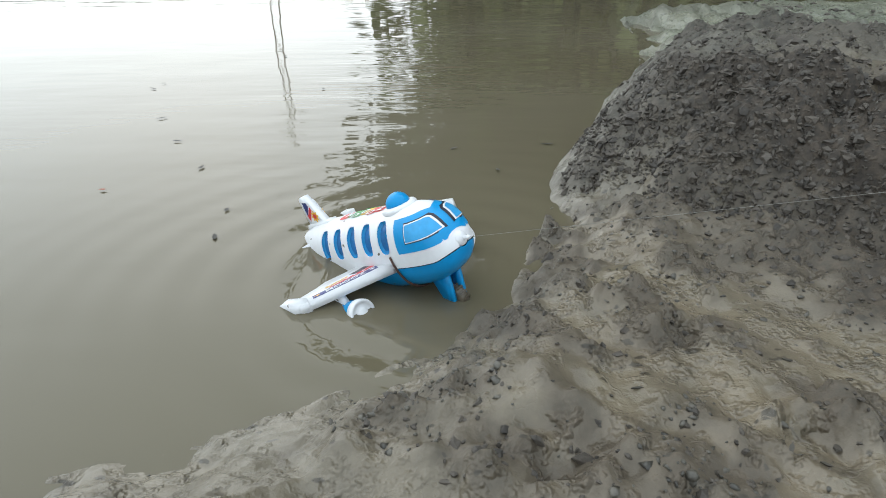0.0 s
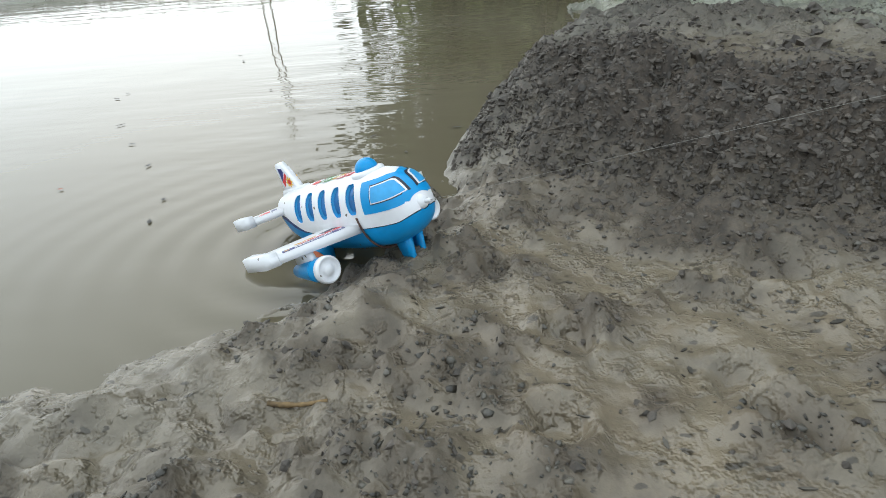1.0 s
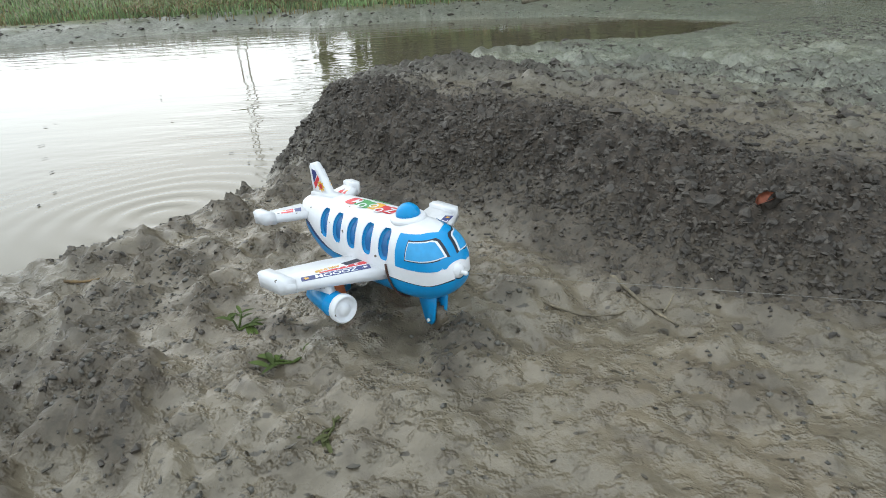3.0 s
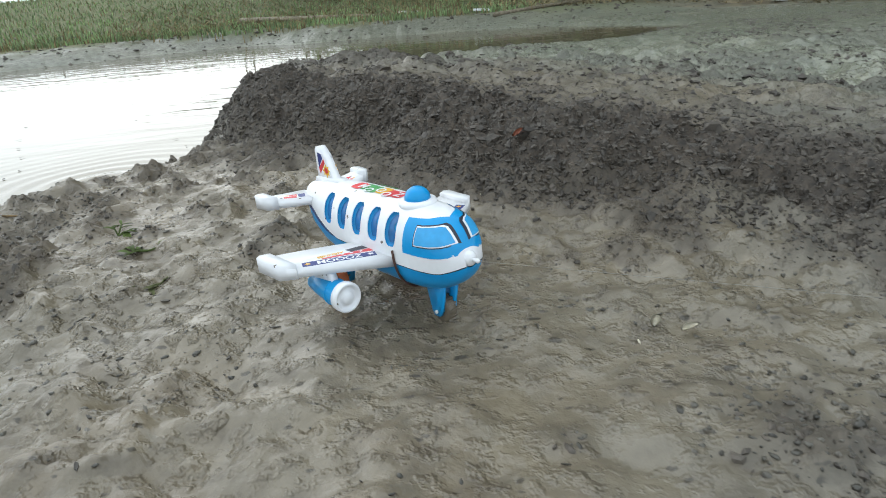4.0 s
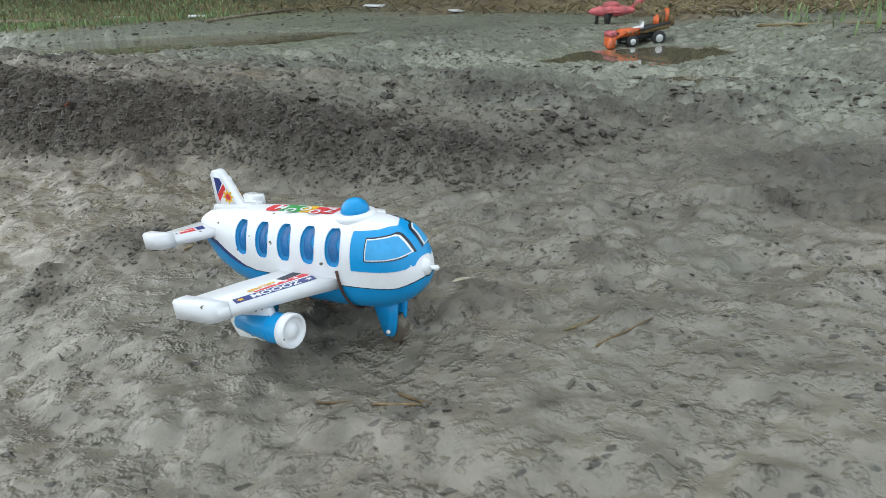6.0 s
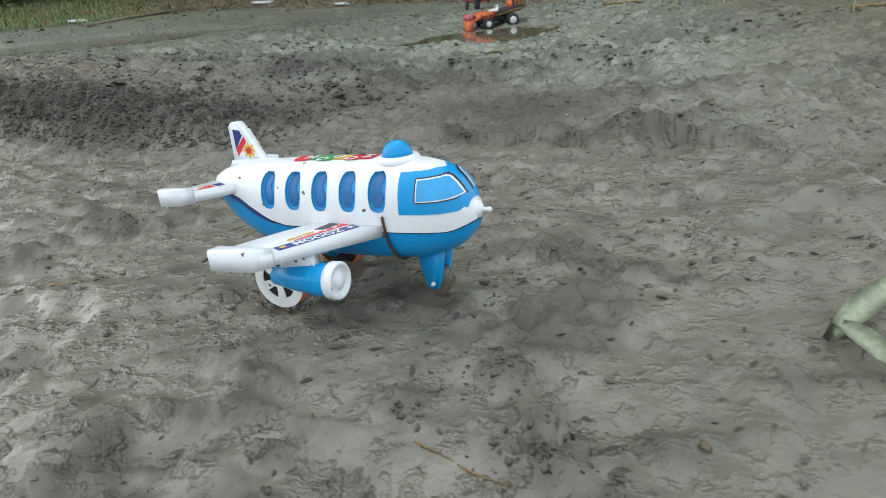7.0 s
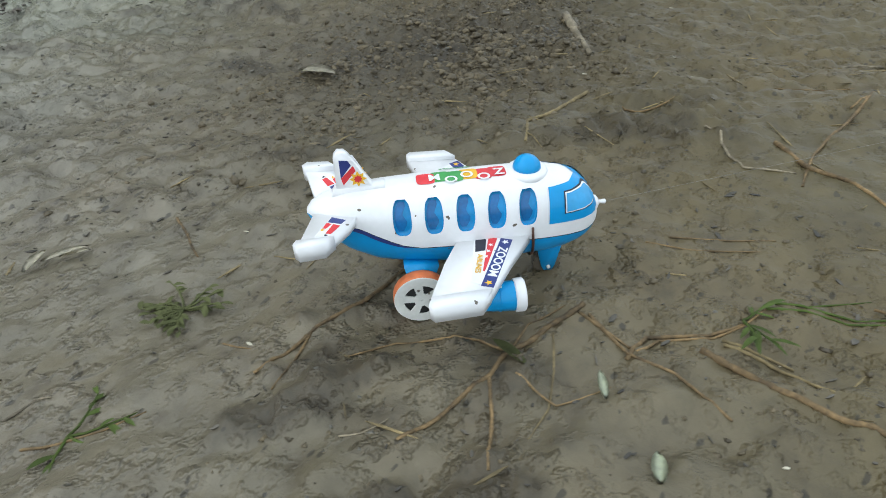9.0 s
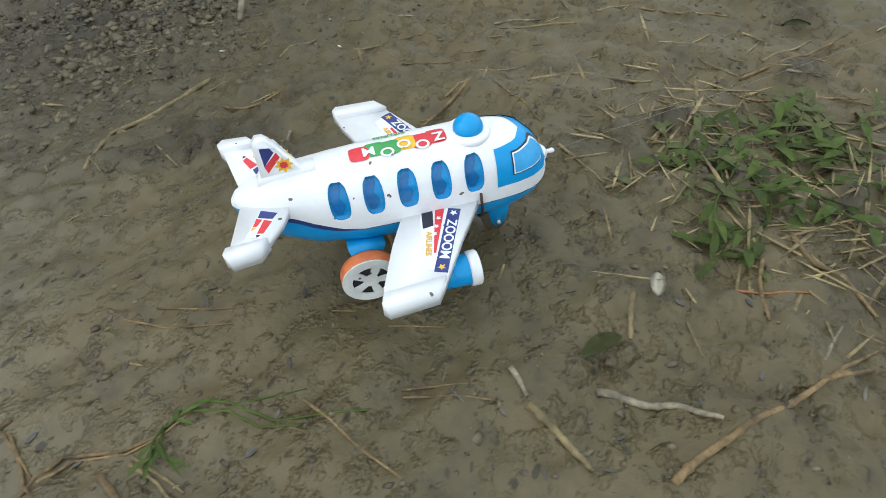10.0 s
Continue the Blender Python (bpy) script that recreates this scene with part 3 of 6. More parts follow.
    thatch = step(0.0, 0.5, reach - 3.8 - np.interp(bearing, [-25, 0, 25, 45, 82], [2.0, 2.0, 1.2, 0.0, -0.5]) + 0.8 * fbm(x, y, 0.5, 3, 361)) * step(-30, -10, bearing) * (1 - step(85, 100, bearing)) * (1 - grassy) * (shore > 0.1)
    return z, crumb, grassy, loam, slick, clay, pale_far, thatch


def height(x, y):
    z, *_ = ground_parts(np.array([float(x)]), np.array([float(y)]))
    return float(z[0])


def graded(lo, hi, fine, end_lo, end_hi, grow_lo=1.08, grow_hi=1.035):
    """Even steps from lo to hi, then ever longer ones out to the ends."""
    mid = list(np.arange(lo, hi, fine))
    out, s = [], fine
    v = mid[-1]
    while v < end_hi:
        s *= grow_hi
        v += s
        out.append(v)
    before, s, v = [], fine, lo
    while v > end_lo:
        s *= grow_lo
        v -= s
        before.append(v)
    return np.array(before[::-1] + mid + out)


def sheet(name, xs, ys, zs, mat, extra=()):
    """A mesh over a grid of places."""
    nx, ny = len(xs), len(ys)
    X, Y = np.meshgrid(xs, ys)
    me = bpy.data.meshes.new(name)
    me.vertices.add(nx * ny)
    me.vertices.foreach_set("co", np.stack([X, Y, zs], -1).astype(np.float32).ravel())
    i = np.arange(nx * ny).reshape(ny, nx)
    quads = np.stack([i[:-1, :-1], i[:-1, 1:], i[1:, 1:], i[1:, :-1]], -1).reshape(-1, 4)
    me.loops.add(quads.size)
    me.loops.foreach_set("vertex_index", quads.astype(np.int32).ravel())
    me.polygons.add(len(quads))
    me.polygons.foreach_set("loop_start", np.arange(0, quads.size, 4, dtype=np.int32))
    me.polygons.foreach_set("use_smooth", np.ones(len(quads), bool))
    me.update(calc_edges=True)
    for key, values in extra:
        me.attributes.new(key, "FLOAT", "POINT").data.foreach_set("value", values.astype(np.float32).ravel())
    me.materials.append(mat)
    return new(name, me)


xs, ys = graded(-1.0, 2.35, 0.0058, -300, 300, 1.07, 1.03), graded(-1.75, 1.75, 0.0058, -300, 600, 1.08, 1.021)
GX, GY = np.meshgrid(xs, ys)
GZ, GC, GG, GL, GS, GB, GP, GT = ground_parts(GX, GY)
tagged(sheet("ground", xs, ys, GZ, MUD, (("crumb", GC), ("grassy", GG), ("loam", GL), ("slick", GS), ("clay", GB), ("pale_far", GP), ("thatch", GT))), "wet grey-brown muddy bank with crumbly cut edge", "mud", kind="structure")

# pond surface: flat far out, small rings near the shore where the toy leaves it
wx, wy = graded(-1.6, 0.0, 0.012, -9.5, 2.2), graded(0.7, 2.4, 0.012, -1.2, 6.0)
WX, WY = np.meshgrid(wx, wy)
rd = np.hypot(WX + 0.62, WY - 1.17)
WZ = WATER_Z + 0.0020 * np.sin(rd * 2 * np.pi / 0.048 + 3 * vnoise(WX * 5, WY * 5, 3)) * np.exp(-rd / 0.15) * (rd > 0.02) + 0.0008 * fbm(WX, WY, 0.3, 3, 5)
WZ = np.where(line_distance(WX, WY, SHORE, True)[0] > 0.14, WATER_Z - 0.3, WZ)
tagged(sheet("water", wx, wy, WZ, WATER, (("breeze", np.maximum(0.08 + 0.45 * step(2.6, 4.0, WY) * (1 - 0.8 * step(-0.9, 0.2, WX)),
      0.75 * np.exp(-((WX + 0.62 - 0.25 * (WY - 2.0)) / 0.26) ** 2 - ((WY - 2.2) / 0.7) ** 2))),)), "murky brown pond water mirroring sky and trees", "pond", kind="structure")


# ---- helpers for things ----
def part(name, bm, mat, parent=None, label="", smooth=True):
    """Links a bmesh as one mesh object, under its thing or part."""
    me = bpy.data.meshes.new(name)
    bmesh.ops.recalc_face_normals(bm, faces=bm.faces)
    bm.to_mesh(me)
    bm.free()
    me.materials.append(mat)
    if smooth:
        me.polygons.foreach_set("use_smooth", np.ones(len(me.polygons), bool))
    ob = new(name, me)
    ob.parent = parent
    return tagged(ob, label)


def bevelled(bm, width, segments=2, sharp=40):
    es = [e for e in bm.edges if len(e.link_faces) == 2 and e.calc_face_angle(0) > radians(sharp)]
    bmesh.ops.bevel(bm, geom=es, offset=width, segments=segments, affect="EDGES", profile=0.6, clamp_overlap=True)
    return bm


def prism(points, direction):
    """A flat outline given as 3D points, pushed out along a direction."""
    bm = bmesh.new()
    a = [bm.verts.new(p) for p in points]
    b = [bm.verts.new(Vector(p) + Vector(direction)) for p in points]
    bm.faces.new(a), bm.faces.new(b[::-1])
    for i in range(len(a)):
        j = (i + 1) % len(a)
        bm.faces.new((a[i], b[i], b[j], a[j]))
    return bm


def lathe(profile, axis="X", steps=28, at=(0, 0, 0), capped=True):
    """A turned body: profile rows of (place along the axis, radius)."""
    bm = bmesh.new()
    rings = []
    for u, r in profile:
        ring = []
        for k in range(steps):
            a = 2 * math.pi * k / steps
            c, s = r * math.cos(a), r * math.sin(a)
            p = {"X": (u, c, s), "Y": (c, u, s), "Z": (c, s, u)}[axis]
            ring.append(bm.verts.new(Vector(p) + Vector(at)))
        rings.append(ring)
    for r0, r1 in zip(rings, rings[1:]):
        for k in range(steps):
            j = (k + 1) % steps
            bm.faces.new((r0[k], r0[j], r1[j], r1[k]))
    if capped:
        bm.faces.new(rings[0]), bm.faces.new(rings[-1])
    return bm


def tube(points, radii, steps=7):
    """A round rod along points; radii one for each."""
    bm = bmesh.new()
    pts = [Vector(p) for p in points]
    rings = []
    for i, p in enumerate(pts):
        d = (pts[min(i + 1, len(pts) - 1)] - pts[max(i - 1, 0)]).normalized()
        a = d.cross(Vector((0.13, 0.27, 1))).normalized()
        b = d.cross(a)
        rings.append([bm.verts.new(p + radii[i] * (math.cos(2 * math.pi * k / steps) * a + math.sin(2 * math.pi * k / steps) * b)) for k in range(steps)])
    for r0, r1 in zip(rings, rings[1:]):
        for k in range(steps):
            j = (k + 1) % steps
            bm.faces.new((r0[k], r0[j], r1[j], r1[k]))
    bm.faces.new(rings[0]), bm.faces.new(rings[-1])
    return bm


def lettering(name, words, size, mat, parent, m, label=""):
    """Flat raised words: m puts reading direction along x and the letters' top along y."""
    cu = bpy.data.curves.new(name, "FONT")
    cu.body, cu.size, cu.extrude, cu.align_x, cu.align_y = words, size, 0.00008, "CENTER", "CENTER"
    cu.offset = size * 0.02
    tmp = bpy.data.objects.new(name, cu)
    me = bpy.data.meshes.new_from_object(tmp)
    bpy.data.objects.remove(tmp)
    me.materials.clear()
    me.materials.append(mat)
    me.transform(m)
    ob = new(name, me)
    ob.parent = parent
    return tagged(ob, label)


# ---- the toy aeroplane: x ahead, y to its left, z up from the ground ----
HULL_X = [-0.131, -0.127, -0.117, -0.10, -0.078, -0.045, 0.0, 0.035, 0.06, 0.074, 0.085, 0.0925, 0.0975, 0.101, 0.1035]
HULL_LOW = [0.086, 0.079, 0.067, 0.053, 0.042, 0.035, 0.0325, 0.0325, 0.034, 0.037, 0.041, 0.0455, 0.0505, 0.056, 0.062]
HULL_TOP = [0.090, 0.095, 0.100, 0.104, 0.1055, 0.1065, 0.107, 0.107, 0.1055, 0.1025, 0.0975, 0.0905, 0.083, 0.0755, 0.069]
HULL_HALF = [0.003, 0.008, 0.015, 0.022, 0.0265, 0.0295, 0.0308, 0.0308, 0.0300, 0.0287, 0.0262, 0.0225, 0.0180, 0.0125, 0.005]
SPLIT_X = [-0.131, -0.118, -0.09, -0.06, -0.045, 0.0, 0.05, 0.09, 0.1035]
SPLIT_Z = [0.0885, 0.0885, 0.082, 0.066, 0.0625, 0.0615, 0.0605, 0.0605, 0.0640]


def hull(x, angle, out=0.0):
    """A place on the hull: angle 0 is the left side, 90 the roof, 270 the belly."""
    low, top = np.interp(x, HULL_X, HULL_LOW), np.interp(x, HULL_X, HULL_TOP)
    half = np.interp(x, HULL_X, HULL_HALF)
    c, s = math.cos(radians(angle)), math.sin(radians(angle))
    e = 0.82
    y = math.copysign(abs(c) ** e, c) * half
    z = (low + top) / 2 + math.copysign(abs(s) ** e, s) * (top - low) / 2
    n = Vector((0, y / half ** 2, (z - (low + top) / 2) / ((top - low) / 2) ** 2)).normalized()
    return Vector((x, y, z)) + out * n


def hull_at(x, z, side, out=0.0):
    """The place on the hull's side at a height: side -1 is its right."""
    low, top = np.interp(x, HULL_X, HULL_LOW), np.interp(x, HULL_X, HULL_TOP)
    s = max(-1, min(1, (z - (low + top) / 2) / ((top - low) / 2)))
    a = math.degrees(math.asin(math.copysign(abs(s) ** (1 / 0.82), s)))
    return hull(x, a if side > 0 else 180 - a, out)


def patch(rows):
    """A sheet over rows of places."""
    bm = bmesh.new()
    grid = [[bm.verts.new(p) for p in row] for row in rows]
    for r0, r1 in zip(grid, grid[1:]):
        for a, b, c, d in zip(r0, r0[1:], r1[1:], r1):
            if len({a, b, c, d}) == 4:
                bm.faces.new((a, b, c, d))
    bmesh.ops.remove_doubles(bm, verts=bm.verts, dist=1e-6)
    return bm


def star(r, r2, n=8):
    return [((r if k % 2 == 0 else r2) * math.cos(math.pi * k / n), (r if k % 2 == 0 else r2) * math.sin(math.pi * k / n)) for k in range(2 * n)]


def flat_print(name, outline, mat, parent, frame_m, label="", thick=0.00012):
    """A thin printed film: outline in the frame's x and y."""
    bm = prism([(x, y, 0) for x, y in outline], (0, 0, thick))
    bm.transform(frame_m)
    return part(name, bm, mat, parent, label, smooth=False)


def frame_of(origin, along, up):
    x = Vector(along).normalized()
    z = x.cross(Vector(up)).normalized()
    y = z.cross(x)
    m = Matrix((x, y, z)).transposed().to_4x4()
    m.translation = origin
    return m


def toy_aeroplane():
    toy = tagged(new("toy_aeroplane"), "white and sky-blue plastic toy aeroplane, muddy, on wet mud", "toy plane")
    xs_ = [HULL_X[0] + (HULL_X[-1] - HULL_X[0]) * (0.5 - 0.5 * math.cos(math.pi * k / 48)) for k in range(49)]
    top_rows, low_rows = [], []
    for x in xs_:
        low, top = np.interp(x, HULL_X, HULL_LOW), np.interp(x, HULL_X, HULL_TOP)
        s = max(-0.97, min(0.97, (np.interp(x, SPLIT_X, SPLIT_Z) - (low + top) / 2) / ((top - low) / 2)))
        a = math.degrees(math.asin(math.copysign(abs(s) ** (1 / 0.82), s)))
        top_rows.append([hull(x, a + (180 - 2 * a) * k / 28, 0.0007) for k in range(29)])
        low_rows.append([hull(x, 180 - a + (180 + 2 * a) * k / 28) for k in range(29)])
    WINDOWS = [(-0.0578 + 0.0244 * k, 0.0882) for k in range(5)]

    def oval_edge(cx, cz, w, h, n=24):
        return [(cx + w * math.copysign(abs(math.cos(a)) ** 0.62, math.cos(a)), cz + h * math.copysign(abs(math.sin(a)) ** 0.8, math.sin(a))) for a in (2 * math.pi * (i + 0.5) / n for i in range(n))]

    upper = patch(top_rows)
    for side in (-1, 1):
        for cx, cz in WINDOWS:
            ring = oval_edge(cx, cz, 0.0071, 0.0136)
            close = lambda f: f.calc_center_median().y * side > 0.012 and abs(f.calc_center_median().x - cx) < 0.0115 and abs(f.calc_center_median().z - cz) < 0.0175
            for (ax, az), (bx, bz) in zip(ring, ring[1:] + ring[:1]):
                fs = [f for f in upper.faces if close(f)]
                geom = fs + list({e for f in fs for e in f.edges}) + list({v for f in fs for v in f.verts})
                bmesh.ops.bisect_plane(upper, geom=geom, dist=1e-6, plane_co=(ax, 0, az), plane_no=(bz - az, 0, ax - bx))
            def within(f):
                p = f.calc_center_median()
                return all((bx - ax) * (p.z - az) - (bz - az) * (p.x - ax) > 0 for (ax, az), (bx, bz) in zip(ring, ring[1:] + ring[:1]))
            bmesh.ops.delete(upper, geom=[f for f in upper.faces if close(f) and within(f)], context="FACES")
    shell = part("upper_hull", upper, WHITE, toy, "white plastic upper hull with specks of mud")
    belly = part("belly", patch(low_rows), BLUE, toy, "sky-blue plastic belly")
    # roof seam and lip between the halves
    for side in (-1, 1):
        seam = [hull_at(x, np.interp(x, SPLIT_X, SPLIT_Z) - 0.0003, side, 0.0004) for x in xs_[4:-1]]
        part("seam", tube(seam, [0.0005] * len(seam), 5), DARK, toy, "dark gap along the hull")
    # tail hollow under the white shell: its shade as a navy strip on the closed hull
    for side in (-1, 1):
        rows = []
        for k in range(9):
            x = -0.112 + 0.062 * k / 8
            z = np.interp(x, SPLIT_X, SPLIT_Z)
            rows.append([hull_at(x, z - 0.0002, side, 0.0012), hull_at(x, z - 0.0035 * math.sin(math.pi * k / 8) - 0.0004, side, 0.0012)])
        part("tail_gap_shade", patch(rows), NAVY, belly, "navy strip painted as the shade of the tail gap")
    # windows: ovals with a rim
    for side in (-1, 1):
        for k in range(5):
            cx, cz = -0.0578 + 0.0244 * k, 0.0882
            oval = lambda w, h, o: [hull_at(cx + w * math.copysign(abs(math.cos(a)) ** 0.62, math.cos(a)), cz + h * math.copysign(abs(math.sin(a)) ** 0.8, math.sin(a)), side, o) for a in (2 * math.pi * i / 28 for i in range(28))]
            bm = bmesh.new()
            rings = [[bm.verts.new(p) for p in oval(w, h, o)] for w, h, o in ((0.0074, 0.0139, 0.0008), (0.0072, 0.0137, 0.0009), (0.0071, 0.0136, 0.0006), (0.0071, 0.0136, 0.0001))]
            for r0, r1 in zip(rings, rings[1:]):
                for i in range(28):
                    bm.faces.new((r0[i], r0[(i + 1) % 28], r1[(i + 1) % 28], r1[i]))
            rim = part("window_rim", bm, WHITE, toy)
            part("window", patch([oval(0.0071, 0.0136, 0.0002) + [oval(0.0071, 0.0136, 0.0002)[0]]] + [oval(0.0070 * f, 0.0135 * f, -0.0028) + [oval(0.0070 * f, 0.0135 * f, -0.0028)[0]] for f in (1.0, 0.8, 0.6, 0.4, 0.2, 0.01)]), GLAZE, rim, "recessed blue oval window")
            # seat outline in darker blue, carrying the shade inside the window
            rows = []
            for i in range(9):
                v = -0.0105 + 0.0225 * i / 8
                u0 = -0.0056 * math.sqrt(max(0.1, 1 - (v / 0.0128) ** 2))
                u1 = (-0.0008, 0.0008, 0.0022, 0.0026, 0.0008, -0.0006, 0.0004, 0.0018, 0.0014)[i]
                rows.append([hull_at(cx + u0 + (u1 + 0.0012 - u0) * j / 3, cz + v, side, -0.0022) for j in range(4)])
            part("shaded_seat", patch(rows), BLUE_SHADE, rim, "moulded seat inside, window shade painted as darker blue")

    # windscreen panel round the nose, its panes and their outlines
    def screen(name, x0, x1, z0, z1, out, mat, parent, sides, label="", drop=0.0):
        for side in sides:
            rows = []
            for k in range(13):
                x = x0 + (x1 - x0) * k / 12
                lim = min(z1, np.interp(x, HULL_X, HULL_TOP) - 0.00004 - drop)
                rows.append([hull_at(x, z0 + (lim - z0) * (1 - (1 - i / 14) ** 2), side, out) for i in range(15)])
                if lim < z1 and not drop:
                    rows[-1][-1] = hull(x, 90, out)
            last = part(name, patch(rows), mat, parent, label)
        return last
    panel = screen("windscreen_panel", 0.0565, 0.1005, 0.0735, 0.1000, 0.0013, BLUE, toy, (-1, 1), "sky-blue windscreen surround")
    screen("pane_outline", 0.0685, 0.0985, 0.0808, 0.0962, 0.0018, BLACK, panel, (-1, 1), "black printed outline", 0.0001)
    screen("pane_edge", 0.0695, 0.0979, 0.0815, 0.0953, 0.0021, WHITE, panel, (-1, 1), "white printed edge", 0.0005)
    screen("pane", 0.0704, 0.0972, 0.0822, 0.0945, 0.0024, CYAN, panel, (-1, 1), "bright blue printed pane", 0.0010)
    # nose with its pull hook
    nose = part("nose_cap", lathe([(0.0965, 0.0068), (0.1010, 0.0070), (0.1040, 0.0060), (0.1056, 0.0038), (0.1062, 0.001)], "X", 24, (0, 0, 0.0690)), WHITE, toy)
    part("pull_hook", lathe([(0.1045, 0.0020), (0.1085, 0.0017), (0.1115, 0.0022), (0.1128, 0.0012)], "X", 10, (0, 0, 0.0690)), WHITE, nose)
    # dome on its collar
    collar = part("dome_collar", lathe([(0.1030, 0.0165), (0.1062, 0.0165), (0.1082, 0.0152), (0.1088, 0.012)], "Z", 32, (0.044, 0, 0)), WHITE, toy)
    part("dome", lathe([(0.1085, 0.0112)] + [(0.1085 + 0.0108 * math.sin(a), 0.0112 * math.cos(a)) for a in (0.25, 0.5, 0.75, 1.0, 1.2, 1.38, 1.5)], "Z", 28, (0.044, 0, 0)), BLUE, collar, "sky-blue round dome")
    # fin
    fin = part("tail_fin", bevelled(prism([(-0.070, -0.0042, 0.1035), (-0.077, -0.0042, 0.1065), (-0.0935, -0.0042, 0.134), (-0.0965, -0.0042, 0.1372), (-0.1015, -0.0042, 0.1375), (-0.1045, -0.0042, 0.134), (-0.1055, -0.0042, 0.101)], (0, 0.0084, 0)), 0.0022, 3), WHITE, toy)
    part("fin_foot", bevelled(prism([(-0.066, -0.0062, 0.1025), (-0.069, -0.0062, 0.1078), (-0.106, -0.0062, 0.1075), (-0.111, -0.0062, 0.100)], (0, 0.0124, 0)), 0.0018, 2), WHITE, fin)
    for side in (-1, 1):
        f = frame_of((-0.091, side * 0.0044, 0.1185), (side * -1, 0, 0), (0, 0, 1))
        sx = -side
        out = lambda pts: [(-x, y) for x, y in pts][::-1] if side > 0 else pts
        flat_print("fin_print", out([(-0.0075, -0.009), (0.0115, -0.009), (0.0005, 0.0125), (-0.0095, 0.014)]), WHITE, fin, f)
        flat_print("fin_stripe", out([(-0.0098, -0.002), (-0.001, 0.0085), (-0.0028, 0.0125), (-0.0095, 0.0135)]), NAVY, fin, f, "navy printed stripe", 0.00022)
        flat_print("fin_stripe", out([(-0.0085, -0.008), (0.002, 0.0035), (0.0005, 0.008), (-0.0098, -0.002)]), RED, fin, f, "red printed stripe", 0.0002)
        s = f @ Matrix.Translation((sx * -0.003 * -1 if side > 0 else 0.003, -0.0035, 0))
        flat_print("fin_star", star(0.0068, 0.004), YELLOW, fin, s, "orange printed star", 0.0003)
        flat_print("fin_star_heart", star(0.0034, 0.0024), RED, fin, s, "red heart of the star", 0.00036)

    # main wings, tailplanes and engines, one of each a side
    for side in (-1, 1):
        y = lambda v: side * v
        outline = [(0.046, y(0.024)), (0.020, y(0.062)), (0.002, y(0.092)), (-0.005, y(0.1035)), (-0.011, y(0.1085)), (-0.042, y(0.1105)), (-0.046, y(0.1075)), (-0.0425, y(0.092)), (-0.030, y(0.058)), (-0.014, y(0.024))]
        bm = prism([(px, py, 0.0565 + 0.04 * (abs(py) - 0.024)) for px, py in outline], (0, 0, 0.0085))
        wing = part("wing", bevelled(bm, 0.0026, 3), WHITE, toy)
        tip = [(-0.001, y(0.097)), (-0.0095, y(0.1095)), (-0.043, y(0.1115)), (-0.0465, y(0.107)), (-0.0435, y(0.0985)), (-0.019, y(0.0975))]
        part("wing_tip", bevelled(prism([(px, py, 0.0585) for px, py in tip], (0, 0, 0.0130)), 0.0042, 4), WHITE, wing, "thickened white wing tip")
        # printed film on the wing: a frame from root to tip
        o = Vector((0.004, y(0.060), 0.0565 + 0.0085 + 0.04 * (0.060 - 0.024) + 0.0002))
        read = Vector((-0.45, -1, 0)).normalized() if side < 0 else Vector((0.45, -1, 0)).normalized()
        read.z = 0.036 if side < 0 else -0.036
        f = frame_of(o, read, Vector((1, 0, 0)))
        k = 1 if side < 0 else -1
        flat_print("wing_film", [(-0.031 * k, 0.0105), (-0.029 * k, -0.020), (0.029 * k, -0.0065), (0.031 * k, 0.0105)][::k], WHITE, wing, f, "", 0.0001)
        flat_print("wing_band", [(-0.031 * k, 0.0105), (-0.031 * k, 0.0012), (0.031 * k, 0.0012), (0.031 * k, 0.0105)][::k], NAVY, wing, f, "navy printed band", 0.0003)
        flat_print("wing_stripe", [(-0.030 * k, -0.0015), (-0.030 * k, -0.0085), (0.014 * k, -0.0018), (0.014 * k, -0.0002)][::k], RED, wing, f, "red printed stripe", 0.0003)
        flat_print("wing_stripe", [(-0.030 * k, -0.0105), (-0.029 * k, -0.019), (-0.008 * k, -0.0135), (-0.012 * k, -0.0065)][::k], BLACK, wing, f, "black printed corner", 0.0003)
        lettering("wing_word", "ZOOOM", 0.0098, WHITE, wing, f @ Matrix.Translation((0, 0.0059, 0.00042)), "white printed word")
        lettering("wing_word", "AIRLINES", 0.0058, YELLOW, wing, f @ Matrix.Translation((0.006 * k, -0.0068, 0.00045)) @ Matrix.Rotation(radians(9) * k, 4, "Z"), "yellow printed word")
        for sx in (-0.0265, 0.0265):
            flat_print("wing_star", star(0.0031, 0.0014, 5), YELLOW if sx * k > 0 else WHITE, wing, f @ Matrix.Translation((sx, 0.0058, 0)), "printed star", 0.00042)
        for sx in (-0.020, -0.0115, -0.004):
            flat_print("wing_star", star(0.0022, 0.001, 5), WHITE, wing, f @ Matrix.Translation((sx * k, -0.0042, 0)), "small white printed star", 0.00042)
        # engine below the wing
        ex, ey, ez = 0.0, y(0.071), 0.0395
        body = [(-0.028, 0.0035), (-0.0265, 0.0062), (-0.010, 0.0092), (0.008, 0.0112), (0.020, 0.0118), (0.0225, 0.0114)]
        engine = part("engine", lathe(body, "X", 26, (ex, ey, ez)), BLUE, toy, "sky-blue engine barrel")
        part("engine_seam", lathe([(0.0085, 0.0113), (0.0087, 0.0118), (0.0095, 0.0118), (0.0097, 0.0114)], "X", 26, (ex, ey, ez)), BLUE, engine)
